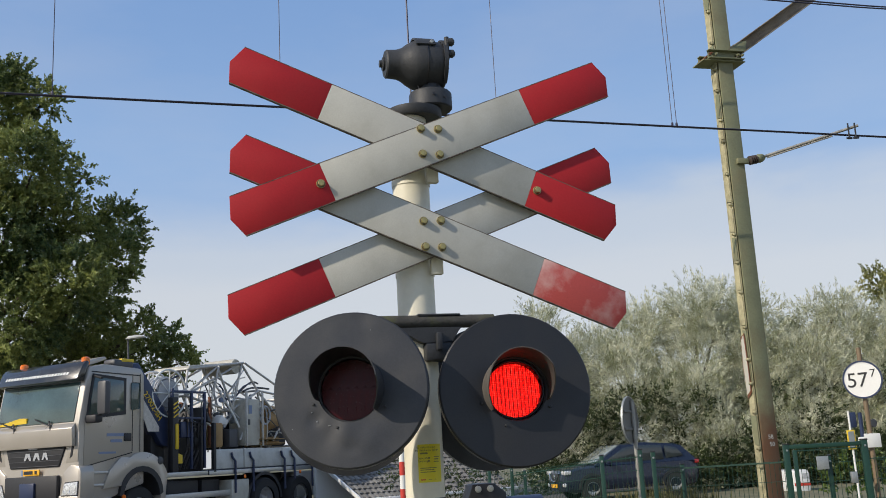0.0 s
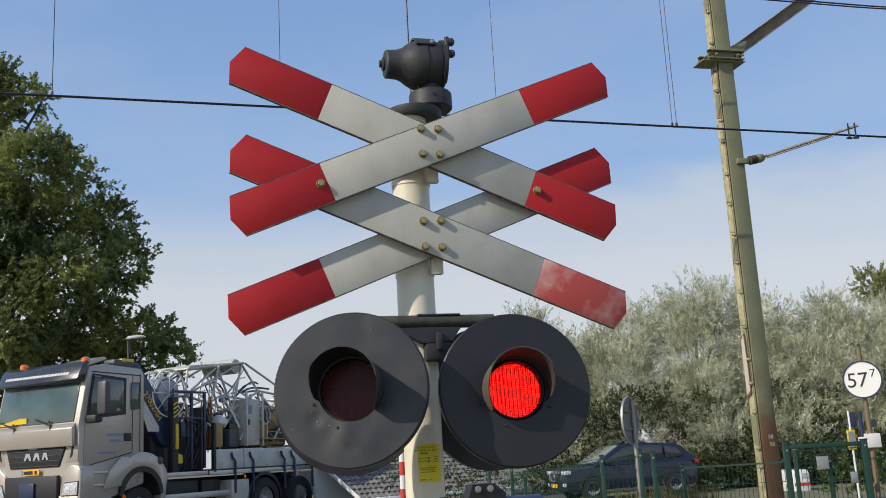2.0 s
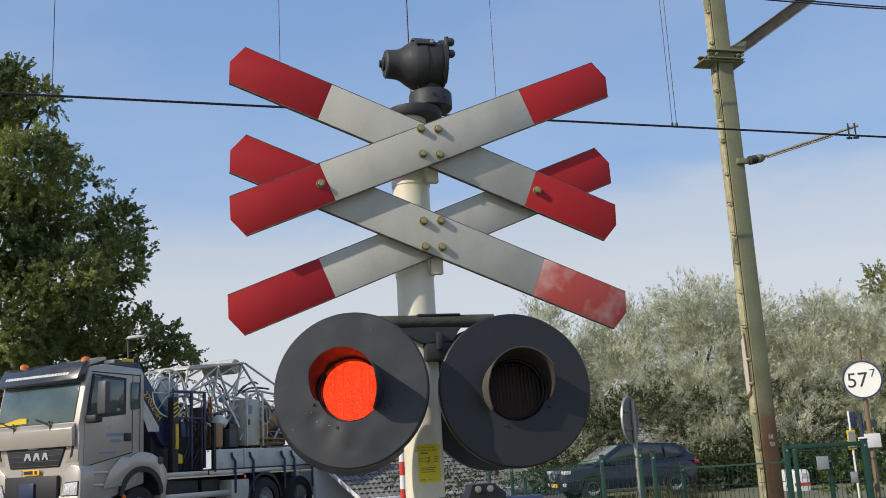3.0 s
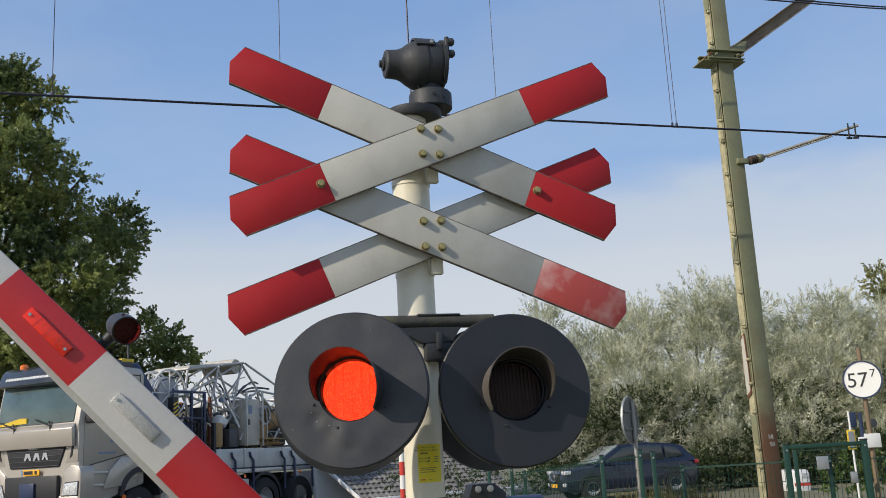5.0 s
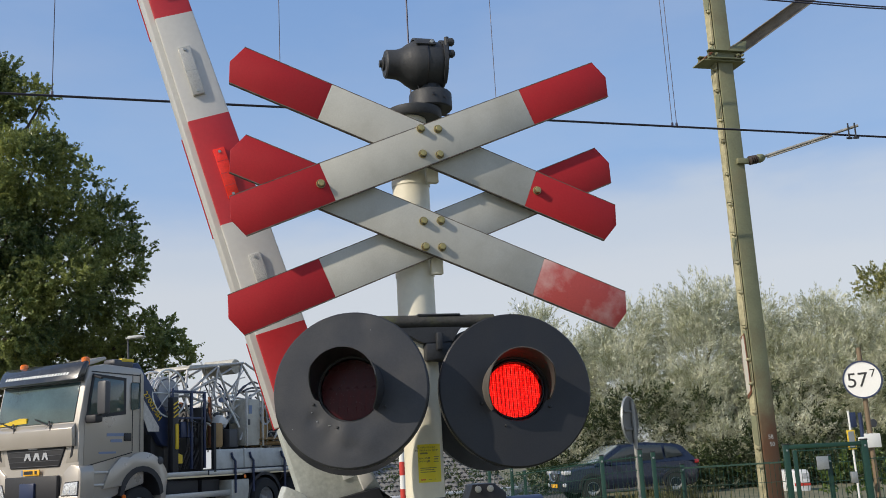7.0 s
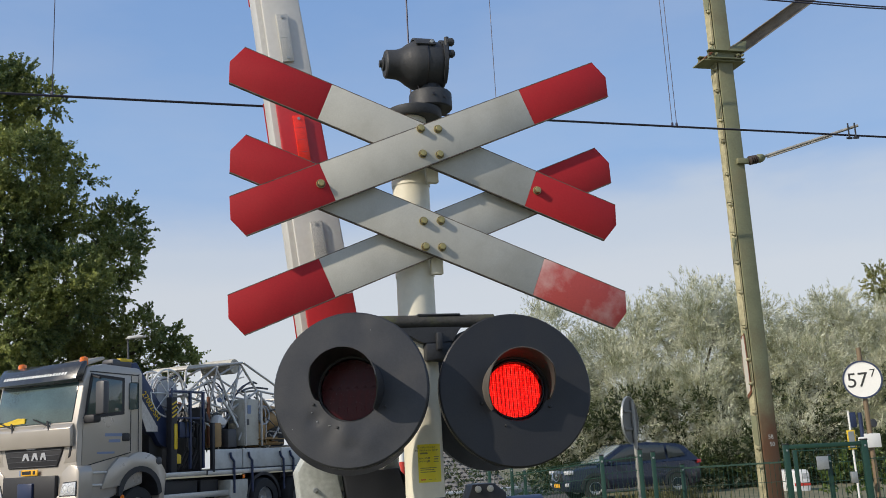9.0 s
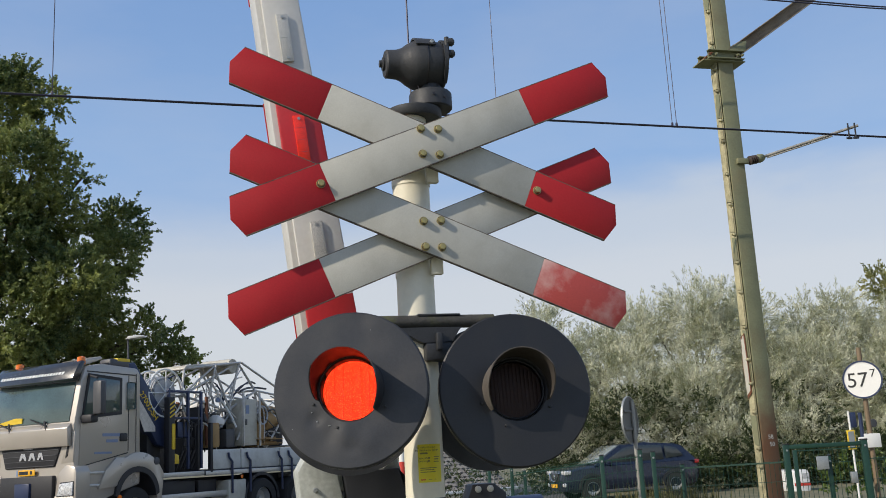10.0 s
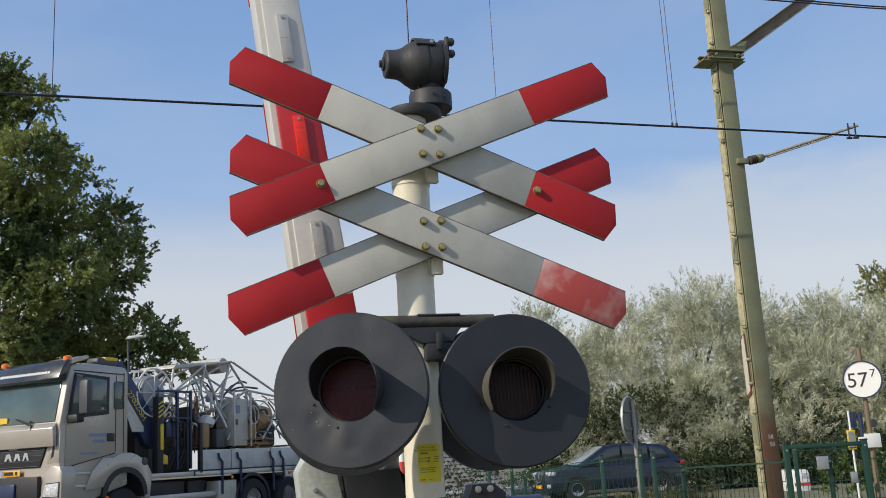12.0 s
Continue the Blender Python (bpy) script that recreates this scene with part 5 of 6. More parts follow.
    # rack behind the crane
    for y in (3.1, 3.52):
        part("rack_post", box((1.12, y, 2.15), (0.06, 0.06, 1.7), 0.008), M_NAVY, t, "navy rack post")
    for z in (2.98, 2.4):
        part("rack_bar", box((1.12, 3.0, z), (0.05, 1.1, 0.05), 0.008), M_NAVY, t)
    part("rack_post", box((1.12, 2.5, 2.5), (0.06, 0.06, 1.1), 0.008), M_NAVY, t)
    return t


TRUCK = build_truck()


def build_load():
    """The load rides on the deck and is part of the truck's own movement."""
    t = TRUCK
    rng = random.Random(8)
    # hose reel
    reel = part("hose_reel", lathe([(0.16, -0.2), (0.30, -0.2), (0.33, -0.1), (0.33, 0.1), (0.30, 0.2), (0.16, 0.2)], 28, pose(0, 0, 0, 0, 90, 0)), M_HOSE, t, "wound grey hose on a ring reel", m=pose(0.75, 2.55, 2.95))
    for x in (-0.24, 0.24):
        ring = [(x, 0.52 * math.cos(k * math.pi / 12), 0.52 * math.sin(k * math.pi / 12)) for k in range(25)]
        part("reel_ring", path_tube(ring, 0.022, 6), M_WHITE, reel, "white tube ring")
        for k in range(4):
            q = k * math.pi / 4
            part("reel_spoke", rod((x, -0.5 * math.cos(q), -0.5 * math.sin(q)), (x, 0.5 * math.cos(q), 0.5 * math.sin(q)), 0.013, n=6), M_WHITE, reel)
    # tubular frame with canopy
    pts = {"tl": (3.15, 3.52), "tr": (5.0, 3.75), "ml": (3.0, 2.9), "mr": (5.6, 3.1), "bl": (3.6, 1.8), "br": (6.0, 1.7), "tm": (4.1, 3.62), "bm": (4.6, 2.6)}
    def P(k, x):
        return (x, *pts[k])
    edges = [("tl", "tr"), ("tl", "ml"), ("tr", "mr"), ("ml", "bm"), ("tm", "ml"), ("tr", "bm"), ("bm", "mr"), ("mr", "br"), ("ml", "bl"), ("tm", "bm"), ("bm", "br"), ("bl", "tm"), ("tr", "ml")]
    for x in (1.0, -0.2):
        for p, q in edges:
            part("frame_tube", rod(P(p, x + rng.uniform(-.05, .05)), P(q, x + rng.uniform(-.05, .05)), 0.028, n=8), M_LOAD, t, "scuffed grey frame tube")
    pts.update({"er": (7.0, 2.95), "eb": (7.35, 1.75), "em": (6.5, 2.35)})
    for x in (1.02, -0.25):
        for p, q in (("tr", "er"), ("mr", "er"), ("er", "eb"), ("br", "em"), ("em", "er"), ("em", "eb"), ("mr", "em")):
            part("frame_tube", rod(P(p, x + rng.uniform(-.06, .06)), P(q, x + rng.uniform(-.06, .06)), 0.027, n=8), M_LOAD, t, "scuffed grey frame tube")
    for k in range(34):
        y, z = rng.uniform(5.9, 7.3), rng.uniform(1.8, 2.8)
        q, u2 = rng.uniform(0, 6.3), rng.uniform(0.3, 0.9)
        x0 = rng.uniform(0.2, 1.05)
        pth = [(x0 + 0.1 * math.sin(u * 3 + q), y + u2 * (u - 0.5) * math.cos(q), z + u2 * (u - 0.5) * math.sin(q) * 0.7 + 0.1 * math.sin(u * 3.1)) for u in (0, .25, .5, .75, 1)]
        part("bent_tube", path_tube(pth, rng.uniform(0.010, 0.024), 6), rng.choice([M_LOAD, M_LOAD, M_HOSE, M_NAVY, M_TRUCK_DK]), t)
    part("machine_block", box((0.1, 6.5, 2.05), (1.1, 1.3, 0.6), 0.08), M_TRUCK_BLACK, t, "dark machinery at the rear of the load")
    part("tank", lathe([(0.05, 0), (0.24, 0.05), (0.27, 0.14), (0.27, 0.55), (0.22, 0.66), (0.05, 0.7)], 20, pose(0, 0, 0, -75, 0, 0)), M_CARD, t, "stained tan tank", m=pose(0.75, 6.0, 2.35))
    for k in pts:
        part("frame_tube", rod(P(k, 1.0), P(k, -0.2), 0.026, n=8), M_LOAD, t, "scuffed grey frame tube")
    part("canopy", prism([(3.1, 3.50), (3.2, 3.60), (4.6, 3.74), (4.6, 3.66)], -0.1, 1.0, "x", bevel=0.02), M_LOAD_BOX, t, "grey canopy sheet")
    part("canopy_end", lathe([(0.17, 0), (0.18, 0.03), (0.18, 0.9), (0.17, 0.93)], 24, pose(0.05, 4.8, 3.66, 0, 90, 0)), M_LOAD_BOX, t, "grey round drum end")
    for k in range(64):
        y, z = rng.uniform(3.2, 6.1), rng.uniform(1.95, 3.3)
        q, s = rng.uniform(0, 6.3), rng.uniform(0.4, 1.2)
        bend = rng.uniform(0.02, 0.3)
        x0 = rng.uniform(0.1, 1.05)
        pth = [(x0 + 0.1 * math.sin(u * 3 + q), y + s * (u - 0.5) * math.cos(q), z + s * (u - 0.5) * math.sin(q) + bend * math.sin(u * 3.1)) for u in (0, .2, .4, .6, .8, 1)]
        part("bent_tube", path_tube(pth, rng.uniform(0.010, 0.026), 6), rng.choice([M_LOAD, M_LOAD, M_HOSE, M_NAVY, M_WHITE, M_TRUCK_DK]), t)
    for k in range(30):
        y, z = rng.uniform(3.3, 5.9), rng.uniform(1.75, 2.75)
        part("machine_piece", box((0, 0, 0), (rng.uniform(.06, .25), rng.uniform(.06, .22), rng.uniform(.06, .28)), 0.012), rng.choice([M_LOAD_BOX, M_GALV, M_TRUCK_DK, M_TRUCK_BLACK, M_RUST]), t,
             m=pose(rng.uniform(0.3, 1.0), y, z, rng.uniform(-20, 20), rng.uniform(-20, 20), rng.uniform(0, 90)))
    cab = part("machine_cabinet", box((0.9, 5.18, 2.32), (0.5, 0.56, 1.1), 0.02), M_LOAD_BOX, t, "pale upright machine cabinet")
    part("cabinet_label", box((1.155, 5.1, 2.62), (0.01, 0.12, 0.2)), M_TIE, cab)
    part("cabinet_catch", box((1.16, 5.0, 2.32), (0.02, 0.16, 0.14), 0.01), M_TRUCK_DK, cab)
    for y in (4.88, 5.48):
        part("cabinet_frame", box((1.22, y, 2.4), (0.04, 0.05, 1.3), 0.008), M_LOAD, cab)
    part("engine_mass", box((0.1, 4.6, 2.1), (0.9, 2.4, 0.75), 0.06), M_TRUCK_BLACK, t, "dark machinery in the middle of the load")
    for k in range(9):
        ring = [(-0.17 + 0.042 * k, (0.34 + 0.02 * (k % 2)) * math.cos(q * math.pi / 12), (0.34 + 0.02 * (k % 2)) * math.sin(q * math.pi / 12)) for q in range(25)]
        part("hose_turn", path_tube(ring, 0.022, 6), M_HOSE, reel)
    part("tank", lathe([(0.05, 0), (0.18, 0.05), (0.2, 0.12), (0.2, 0.42), (0.16, 0.5), (0.05, 0.52)], 20, pose(0, 0, 0, 0, 70, 60)), M_CARD, t, "tan plastic tank", m=pose(0.6, 5.75, 2.55))
    part("drum", lathe([(0.2, 0), (0.22, 0.05), (0.22, 0.5), (0.2, 0.55)], 20), M_CARD, t, "tan drum", m=pose(0.95, 4.0, 1.75))
    part("drum", lathe([(0.2, 0), (0.22, 0.05), (0.22, 0.4), (0.2, 0.45)], 20), M_CARD, t, "tan drum", m=pose(0.8, 5.85, 1.85))
    part("white_sheet", prism([(4.0, 2.28), (4.3, 2.25), (4.35, 2.36), (4.1, 2.5)], 0.85, 1.12, "x", bevel=0.03), M_SHEET, t, "white plastic sheet")
    part("white_sheet", prism([(3.55, 2.5), (4.0, 2.7), (4.05, 2.85), (3.9, 2.82), (3.55, 2.62)], 0.3, 0.9, "x", bevel=0.03), M_SHEET, t, "white plastic sheet")
    part("grey_crate", box((0.95, 4.55, 1.95), (0.3, 0.3, 0.42), 0.02), M_TRUCK_DK, t)
    part("red_pipe", box((1.05, 3.78, 2.35), (0.06, 0.07, 1.1), 0.01), M_RUST, t)
    part("blue_rag", box((0.9, 4.35, 2.85), (0.1, 0.14, 0.12), 0.04), M_TIE, t)
    for k in range(9):
        part("plank", box((0.6, 5.9, 1.76 + 0.025 * k), (0.9, 0.9, 0.02), m=pose(0, 0, 0, 0, 0, rng.uniform(-3, 3))), M_CARD, t)
    part("coil", path_tube([(1.0, 5.85 + 0.2 * math.cos(u * 0.6), 2.5 + 0.22 * math.sin(u * 0.6)) for u in range(22)], 0.025, 6), M_HOSE, t)


build_load()

# ---- the car behind the fence ----


def build_car():
    t = thing("parked_suv", pose(5.28, 32.0, -0.2, 0, 0, 14), "dark blue sport utility car on the road behind the fence", "car")
    #            x      half width, sill, waist
    st = [(-2.25, 0.62, 0.42, 0.80), (-2.15, 0.80, 0.30, 0.92), (-1.7, 0.90, 0.24, 1.00), (-0.9, 0.92, 0.22, 1.06), (0.6, 0.92, 0.22, 1.08), (1.7, 0.91, 0.26, 1.10), (2.15, 0.84, 0.36, 1.08), (2.27, 0.72, 0.5, 0.98)]
    bm, rings = bmesh.new(), []
    for x, w, s, h in st:
        ring = [(-w * 0.9, s), (-w, s + 0.12), (-w, (s + h) / 2), (-w * 0.96, h - 0.06), (-w * 0.86, h), (w * 0.86, h), (w * 0.96, h - 0.06), (w, (s + h) / 2), (w, s + 0.12), (w * 0.9, s)]
        rings.append([bm.verts.new((x, y, z)) for y, z in ring])
    for u, v in zip(rings, rings[1:]):
        for k in range(10):
            bm.faces.new((u[k], u[(k + 1) % 10], v[(k + 1) % 10], v[k]))
    bm.faces.new(rings[0]), bm.faces.new(rings[-1][::-1])
    bmesh.ops.recalc_face_normals(bm, faces=bm.faces)
    part("body", bm, M_CAR, t, "glossy dark blue body")
    gh = [(-1.25, 0.84, 1.04), (-0.35, 0.70, 1.60), (0.5, 0.68, 1.66), (1.5, 0.68, 1.58), (1.75, 0.70, 1.50), (2.18, 0.80, 1.06)]
    bm = bmesh.new()
    lo = [[bm.verts.new((x, sg * 0.86, 1.03)) for x in (-1.25, -0.35, 0.5, 1.5, 1.9, 2.18)] for sg in (-1, 1)]
    hi = [[bm.verts.new((x, sg * w * 0.98, z)) for x, w, z in gh] for sg in (-1, 1)]
    for sg in (0, 1):
        for k in range(5):
            bm.faces.new((lo[sg][k], lo[sg][k + 1], hi[sg][k + 1], hi[sg][k]))
    for k in range(5):
        bm.faces.new((hi[0][k], hi[0][k + 1], hi[1][k + 1], hi[1][k]))
    bmesh.ops.recalc_face_normals(bm, faces=bm.faces)
    part("roof", bm, M_CAR, t)
    part("windscreen", prism([(-1.20, 1.075), (-0.36, 1.59), (-0.40, 1.61), (-1.24, 1.09)], -0.66, 0.66, bevel=0.004), M_CAR_SCREEN, t, "windscreen with bright sky reflection put into its colour")
    for pts in ([(-0.98, 1.10), (-0.28, 1.52), (0.10, 1.57), (0.10, 1.10)], [(0.18, 1.10), (0.18, 1.57), (1.0, 1.55), (1.05, 1.12)], [(1.13, 1.14), (1.10, 1.53), (1.5, 1.46), (1.72, 1.2)]):
        part("side_window", prism([(x, z) for x, z in pts], -0.845, -0.80, bevel=0.003), M_CAR_GLASS, t)
    for x in (-1.38, 1.35):
        for y in (-0.82, 0.82):
            w = wheel(t, 0, 0, 0, 0.36, 0.22)
            w.matrix_basis = pose(x, y, 0.36, 90 if y < 0 else -90, 0, 0)
    for x in (-1.38, 1.35):
        arch = [(x + 0.46 * math.cos(radians(q)), 0.36 + 0.46 * math.sin(radians(q))) for q in range(0, 181, 15)] + [(x + 0.38 * math.cos(radians(q)), 0.36 + 0.38 * math.sin(radians(q))) for q in range(180, -1, -15)]
        part("wheel_arch", prism(arch, -0.945, -0.80), M_TRUCK_BLACK, t)
    g = part("car_grille", box((-2.25, 0, 0.72), (0.06, 0.8, 0.26), 0.03), M_TRUCK_BLACK, t, "dark grille")
    part("badge", lathe([(0.07, 0), (0.06, 0.02)], 18, pose(-2.285, 0, 0.76, 0, -90, 0)), M_CHROME, g, "round bright badge")
    part("grille_wing", path_tube([(-2.29, -0.42, 0.86), (-2.30, -0.2, 0.64), (-2.30, 0, 0.6), (-2.30, 0.2, 0.64), (-2.29, 0.42, 0.86)], 0.018, 6), M_CHROME, g)
    for y in (-0.66, 0.66):
        part("headlight", box((-2.13, y, 0.86), (0.22, 0.34, 0.13), 0.03), M_LAMP_GLASS, t, "clear headlight")
        part("tail_lamp", box((2.17, y * 1.05, 1.0), (0.16, 0.3, 0.12), 0.03), M_TAIL, t, "red tail lamp")
        part("fog_lamp", box((-2.2, y, 0.5), (0.1, 0.2, 0.12), 0.03), M_LAMP_GLASS, t)
    part("number_plate", box((-2.29, 0, 0.48), (0.02, 0.5, 0.11)), M_PLATE, t, "amber number plate")
    part("side_mirror", box((-0.85, -1.0, 1.12), (0.14, 0.2, 0.13), 0.04), M_CAR, t)
    part("sill", box((0, -0.9, 0.27), (2.2, 0.06, 0.1), 0.02), M_TRUCK_DK, t)
    return t


CAR = build_car()


# ---- fence, signs and the far side ----


def fence_post(t, x, y, top, r=0.023):
    p = part("post", box((x, y, top / 2 - 0.1), (r * 2, r * 1.6, top + 0.2), 0.006), M_FENCE, t)
    part("post_cap", box((x, y, top + 0.006), (r * 2.2, r * 1.9, 0.014), 0.004), M_INK, p)
    part("fixing", lathe([(0.012, 0), (0.01, 0.012)], 8, FRONT), M_GALV, p, m=pose(x, y - r * 0.85, top - 0.06))


def mesh_panel(t, p, q, top0, top1, spikes=0.03):
    """Welded rods: uprights every 5 cm, double cross wires every 20 cm."""
    p, q = Vector((*p, 0)), Vector((*q, 0))
    d = q - p
    n = max(2, int(d.length / 0.05))
    vs, fs = [], []

    def bar(a, b, r):
        u = (b - a).normalized()
        s = u.cross(Vector((0, 1, 0)) if abs(u.y) < 0.9 else Vector((1, 0, 0))).normalized() * r
        w = u.cross(s).normalized() * r
        k = len(vs)
        for c in (a, b):
            vs.extend([tuple(c + s + w), tuple(c - s + w), tuple(c - s - w), tuple(c + s - w)])
        for i in range(4):
            fs.append((k + i, k + (i + 1) % 4, k + 4 + (i + 1) % 4, k + 4 + i))

    for i in range(n + 1):
        s = i / n
        c = p + d * s
        top = top0 + (top1 - top0) * s
        bar(Vector((c.x, c.y, 0.05)), Vector((c.x, c.y, top)), 0.0022)
    z = 0.1
    while z < min(top0, top1):
        k = top1 - top0
        for off in (-0.006, 0.006):
            f = Vector((0, off, 0))
            bar(p + Vector((0, 0, z)) + f, q + Vector((0, 0, z + k)) + f, 0.0026)
        z += 0.2
    bar(p + Vector((0, 0, top0 - spikes)), q + Vector((0, 0, top1 - spikes)), 0.006)
    mesh_part("mesh_panel", vs, fs, M_FENCE, t, "green welded rod mesh")


def build_fences():
    t = thing("garden_fence", pose(0, 0, 0), "green welded mesh fence along the verge", "fence", "green fences")
    for x, y, z in ((0.47, 14, 1.24), (0.78, 14, 1.2), (0.96, 14, 1.12), (1.6, 11, 1.30), (2.02, 11, 1.34)):
        fence_post(t, x, y, z)
    mesh_panel(t, (0.2, 14.2), (0.78, 14), 1.2, 1.2)
    mesh_panel(t, (0.78, 14), (1.6, 11), 1.1, 1.27)
    mesh_panel(t, (1.6, 11), (2.02, 11), 1.27, 1.30)
    u = thing("verge_fence", pose(0, 0, 0), "green welded mesh fence beside the catenary mast", "fence", "green fences")
    for x, y, z in ((2.16, 11, 1.31), (2.60, 11.6, 1.15)):
        fence_post(u, x, y, z)
    mesh_panel(u, (2.16, 11), (2.60, 11.6), 1.18, 1.14)
    mesh_panel(u, (2.60, 11.6), (3.60, 11.1), 1.14, 1.16)
    g = thing("fence_gate", pose(0, 0, 0), "green steel mesh gate between two posts", "gate")
    fence_post(g, 3.61, 11, 1.31, 0.03)
    fence_post(g, 4.46, 11, 1.32, 0.034)
    fence_post(g, 4.08, 11.05, 1.17, 0.023)
    part("top_rail", box((4.04, 11, 1.285), (0.8, 0.04, 0.045), 0.005), M_FENCE, g)
    part("inner_post", box((3.70, 11.0, 0.6), (0.04, 0.04, 1.3), 0.004), M_FENCE, g)
    mesh_panel(g, (3.70, 11), (4.42, 11), 1.27, 1.27)
    mesh_panel(g, (4.50, 11), (5.6, 11.0), 1.15, 1.15)
    part("grey_plate", box((3.98, 10.97, 1.10), (0.13, 0.01, 0.14), 0.003), M_GALV, g, "grey notice plate")
    part("lock_case", box((4.30, 10.97, 0.93), (0.07, 0.05, 0.12), 0.01), M_GALV, g, "grey lock case")


build_fences()


def build_signs():
    k = thing("distance_sign", pose(4.73, 11.45, 0), "white round track distance sign on a brown pole", "sign")
    part("pole", rod((0.0, 0, 0), (0.0, 0, 2.36), 0.028, n=12), M_BRONZE, k, "brown tube pole")
    d = part("disc", lathe([(0.2, -0.006), (0.2, 0.006)], 40, FRONT), M_WHITE, k, "white enamel disc", m=pose(-0.02, -0.05, 1.99, 0, 0, -32))
    part("disc_rim", lathe([(0.198, -0.008), (0.216, -0.008), (0.216, 0.012), (0.198, 0.012)], 40, FRONT, cap=False), M_NAVY, d, "dark rim")
    lettering("numerals", "57", 0.235, pose(-0.055, -0.008, -0.01, 90, 0, 0), M_INK, d)
    lettering("numeral", "7", 0.13, pose(0.115, -0.008, 0.06, 90, 0, 0), M_INK, d)
    part("plate", box((0, -0.05, 1.305), (0.185, 0.006, 0.155), 0.002), M_WHITE, k, "blank white plate", m=pose(0, 0, 0, 0, 0, 0))
    r = thing("road_sign", pose(2.075, 11.5, 0), "round road sign seen from behind on a grey pole", "sign")
    part("pole", rod((0, 0, 0), (0, 0, 1.9), 0.024, n=12), M_STEEL, r, "grey tube pole")
    e = part("sign_disc", lathe([(0.265, -0.004), (0.265, 0.004)], 44, FRONT), M_SIGN_BACK, r, "bare grey sign back", m=pose(-0.05, -0.04, 1.675, 0, 0, 61))
    part("sign_rim", lathe([(0.263, -0.01), (0.272, -0.01), (0.272, 0.012), (0.263, 0.012)], 44, FRONT, cap=False), M_GALV, e, "grey rim")
    for z in (-0.1, 0.1):
        part("rail", box((0, -0.012, z), (0.4, 0.016, 0.03), 0.003), M_SIGN_BACK, e)
    p = thing("marker_post", pose(-0.415, 8.0, 0), "slim red and white banded marker post", "post")
    for i in range(15):
        part("band", rod((0, 0, i * 0.105), (0, 0, (i + 1) * 0.105), 0.025, n=14), M_RED_PAINT if i % 2 == 0 else M_WHITE, p)
    s = thing("platform_sign", pose(6.9, 17.5, 0), "white and blue platform sign post", "sign")
    part("pole", rod((0, 0, 0), (0, 0, 1.78), 0.018, n=10), M_WHITE, s)
    part("panel", box((0.07, 0, 1.62), (0.10, 0.03, 0.26), 0.005), M_NAVY, s, "blue panel")
    part("frame", prism([(-0.08, 1.12), (0.06, 1.12), (0.06, 1.45), (-0.08, 1.45)], -0.03, -0.01, bevel=0.004), M_YELLOW, s, "yellow frame")
    part("frame_panel", box((-0.01, -0.034, 1.285), (0.1, 0.006, 0.28)), M_GALV, s)
    q = thing("loudspeaker_post", pose(7.3, 18.0, 0), "dark loudspeaker post beside the platform sign", "post")
    part("pole", rod((0, 0, 0), (0, 0, 1.75), 0.035, n=10), M_NAVY, q)
    part("horn", lathe([(0.03, 0), (0.075, 0.14), (0.07, 0.15)], 18, pose(0.10, -0.05, 1.55, 90, 0, 20)), M_TRUCK_DK, q, "dark horn")
    part("box", box((0.0, -0.06, 1.25), (0.2, 0.1, 0.14), 0.02), M_WHITE, q, "white box")


build_signs()


def build_street_lamp():
    t = thing("street_lamp", pose(-7.95, 25, 0.0), "grey street lamp before the oak", "street lamp")
    part("pole", rod((0, 0, 0), (-0.2, 0, 4.72), 0.04, 0.025, 12), M_TRUCK_DK, t)
    part("head", prism([(-0.25, 4.70), (-0.16, 4.78), (0.1, 4.80), (0.24, 4.77), (0.24, 4.74)], -0.1, 0.1, bevel=0.015), M_DECK, t, "flat grey lamp head")


build_street_lamp()


def build_shed():
    """A low tiled roof behind the crossing, parallel to the track."""
    o, d = Vector((-2.25, 24.0, 0)), Vector((3.6, 2.5, 0))
    yaw = math.degrees(math.atan2(d.y, d.x))
    t = thing("tiled_shed", pose(o.x, o.y, -0.1, 0, 0, yaw), "low white shed with a grey tiled roof", "shed")
    w, run, zl, zh = d.length + 0.3, 2.4, 0.58, 1.62
    part("wall", box((w / 2, 0.35, 0.26), (w, 0.18, 0.56), 0.01), M_WHITE, t, "white rendered wall")
    part("rear_wall", box((w / 2, run, 0.7), (w, 0.18, 1.6), 0.01), M_WHITE, t)
    sl = math.atan2(zh - zl, run)
    roof = part("roof_deck", box((w / 2, run / 2 / math.cos(sl), -0.03), (w, run / math.cos(sl), 0.04)), M_TRUCK_DK, t, "roof deck", m=pose(0, 0, zl, math.degrees(sl), 0, 0))
    part("gutter", box((w / 2, -0.05, zl - 0.02), (w, 0.09, 0.07), 0.015), M_WHITE, t, "white gutter")
    part("verge_board", box((-0.03, run / 2 / math.cos(sl), 0.0), (0.05, run / math.cos(sl), 0.09), 0.008), M_WHITE, t, "pale verge board", m=pose(0, 0, zl, math.degrees(sl), 0, 0))
    tile = None
    cols, rws = 30, 10
    for r in range(rws):
        for c in range(cols):
            x = (c + 0.5 + (0.5 if r % 2 else 0)) * w / (cols + 0.5)
            m = pose(x, (r + 0.5) * run / math.cos(sl) / rws, 0.012, -6, 0, 0)
            if tile is None:
                bm = prism([(-0.074, -0.006), (-0.045, 0.012), (0.015, 0.018), (0.055, 0.0), (0.055, -0.012), (-0.074, -0.014)], -0.14, 0.14)
                tile = part("roof_tile", bm, M_BRICK, roof, m=m, smooth=False)
            else:
                ob = tile.copy()
                scene.collection.objects.link(ob)
                ob.matrix_basis = m


build_shed()


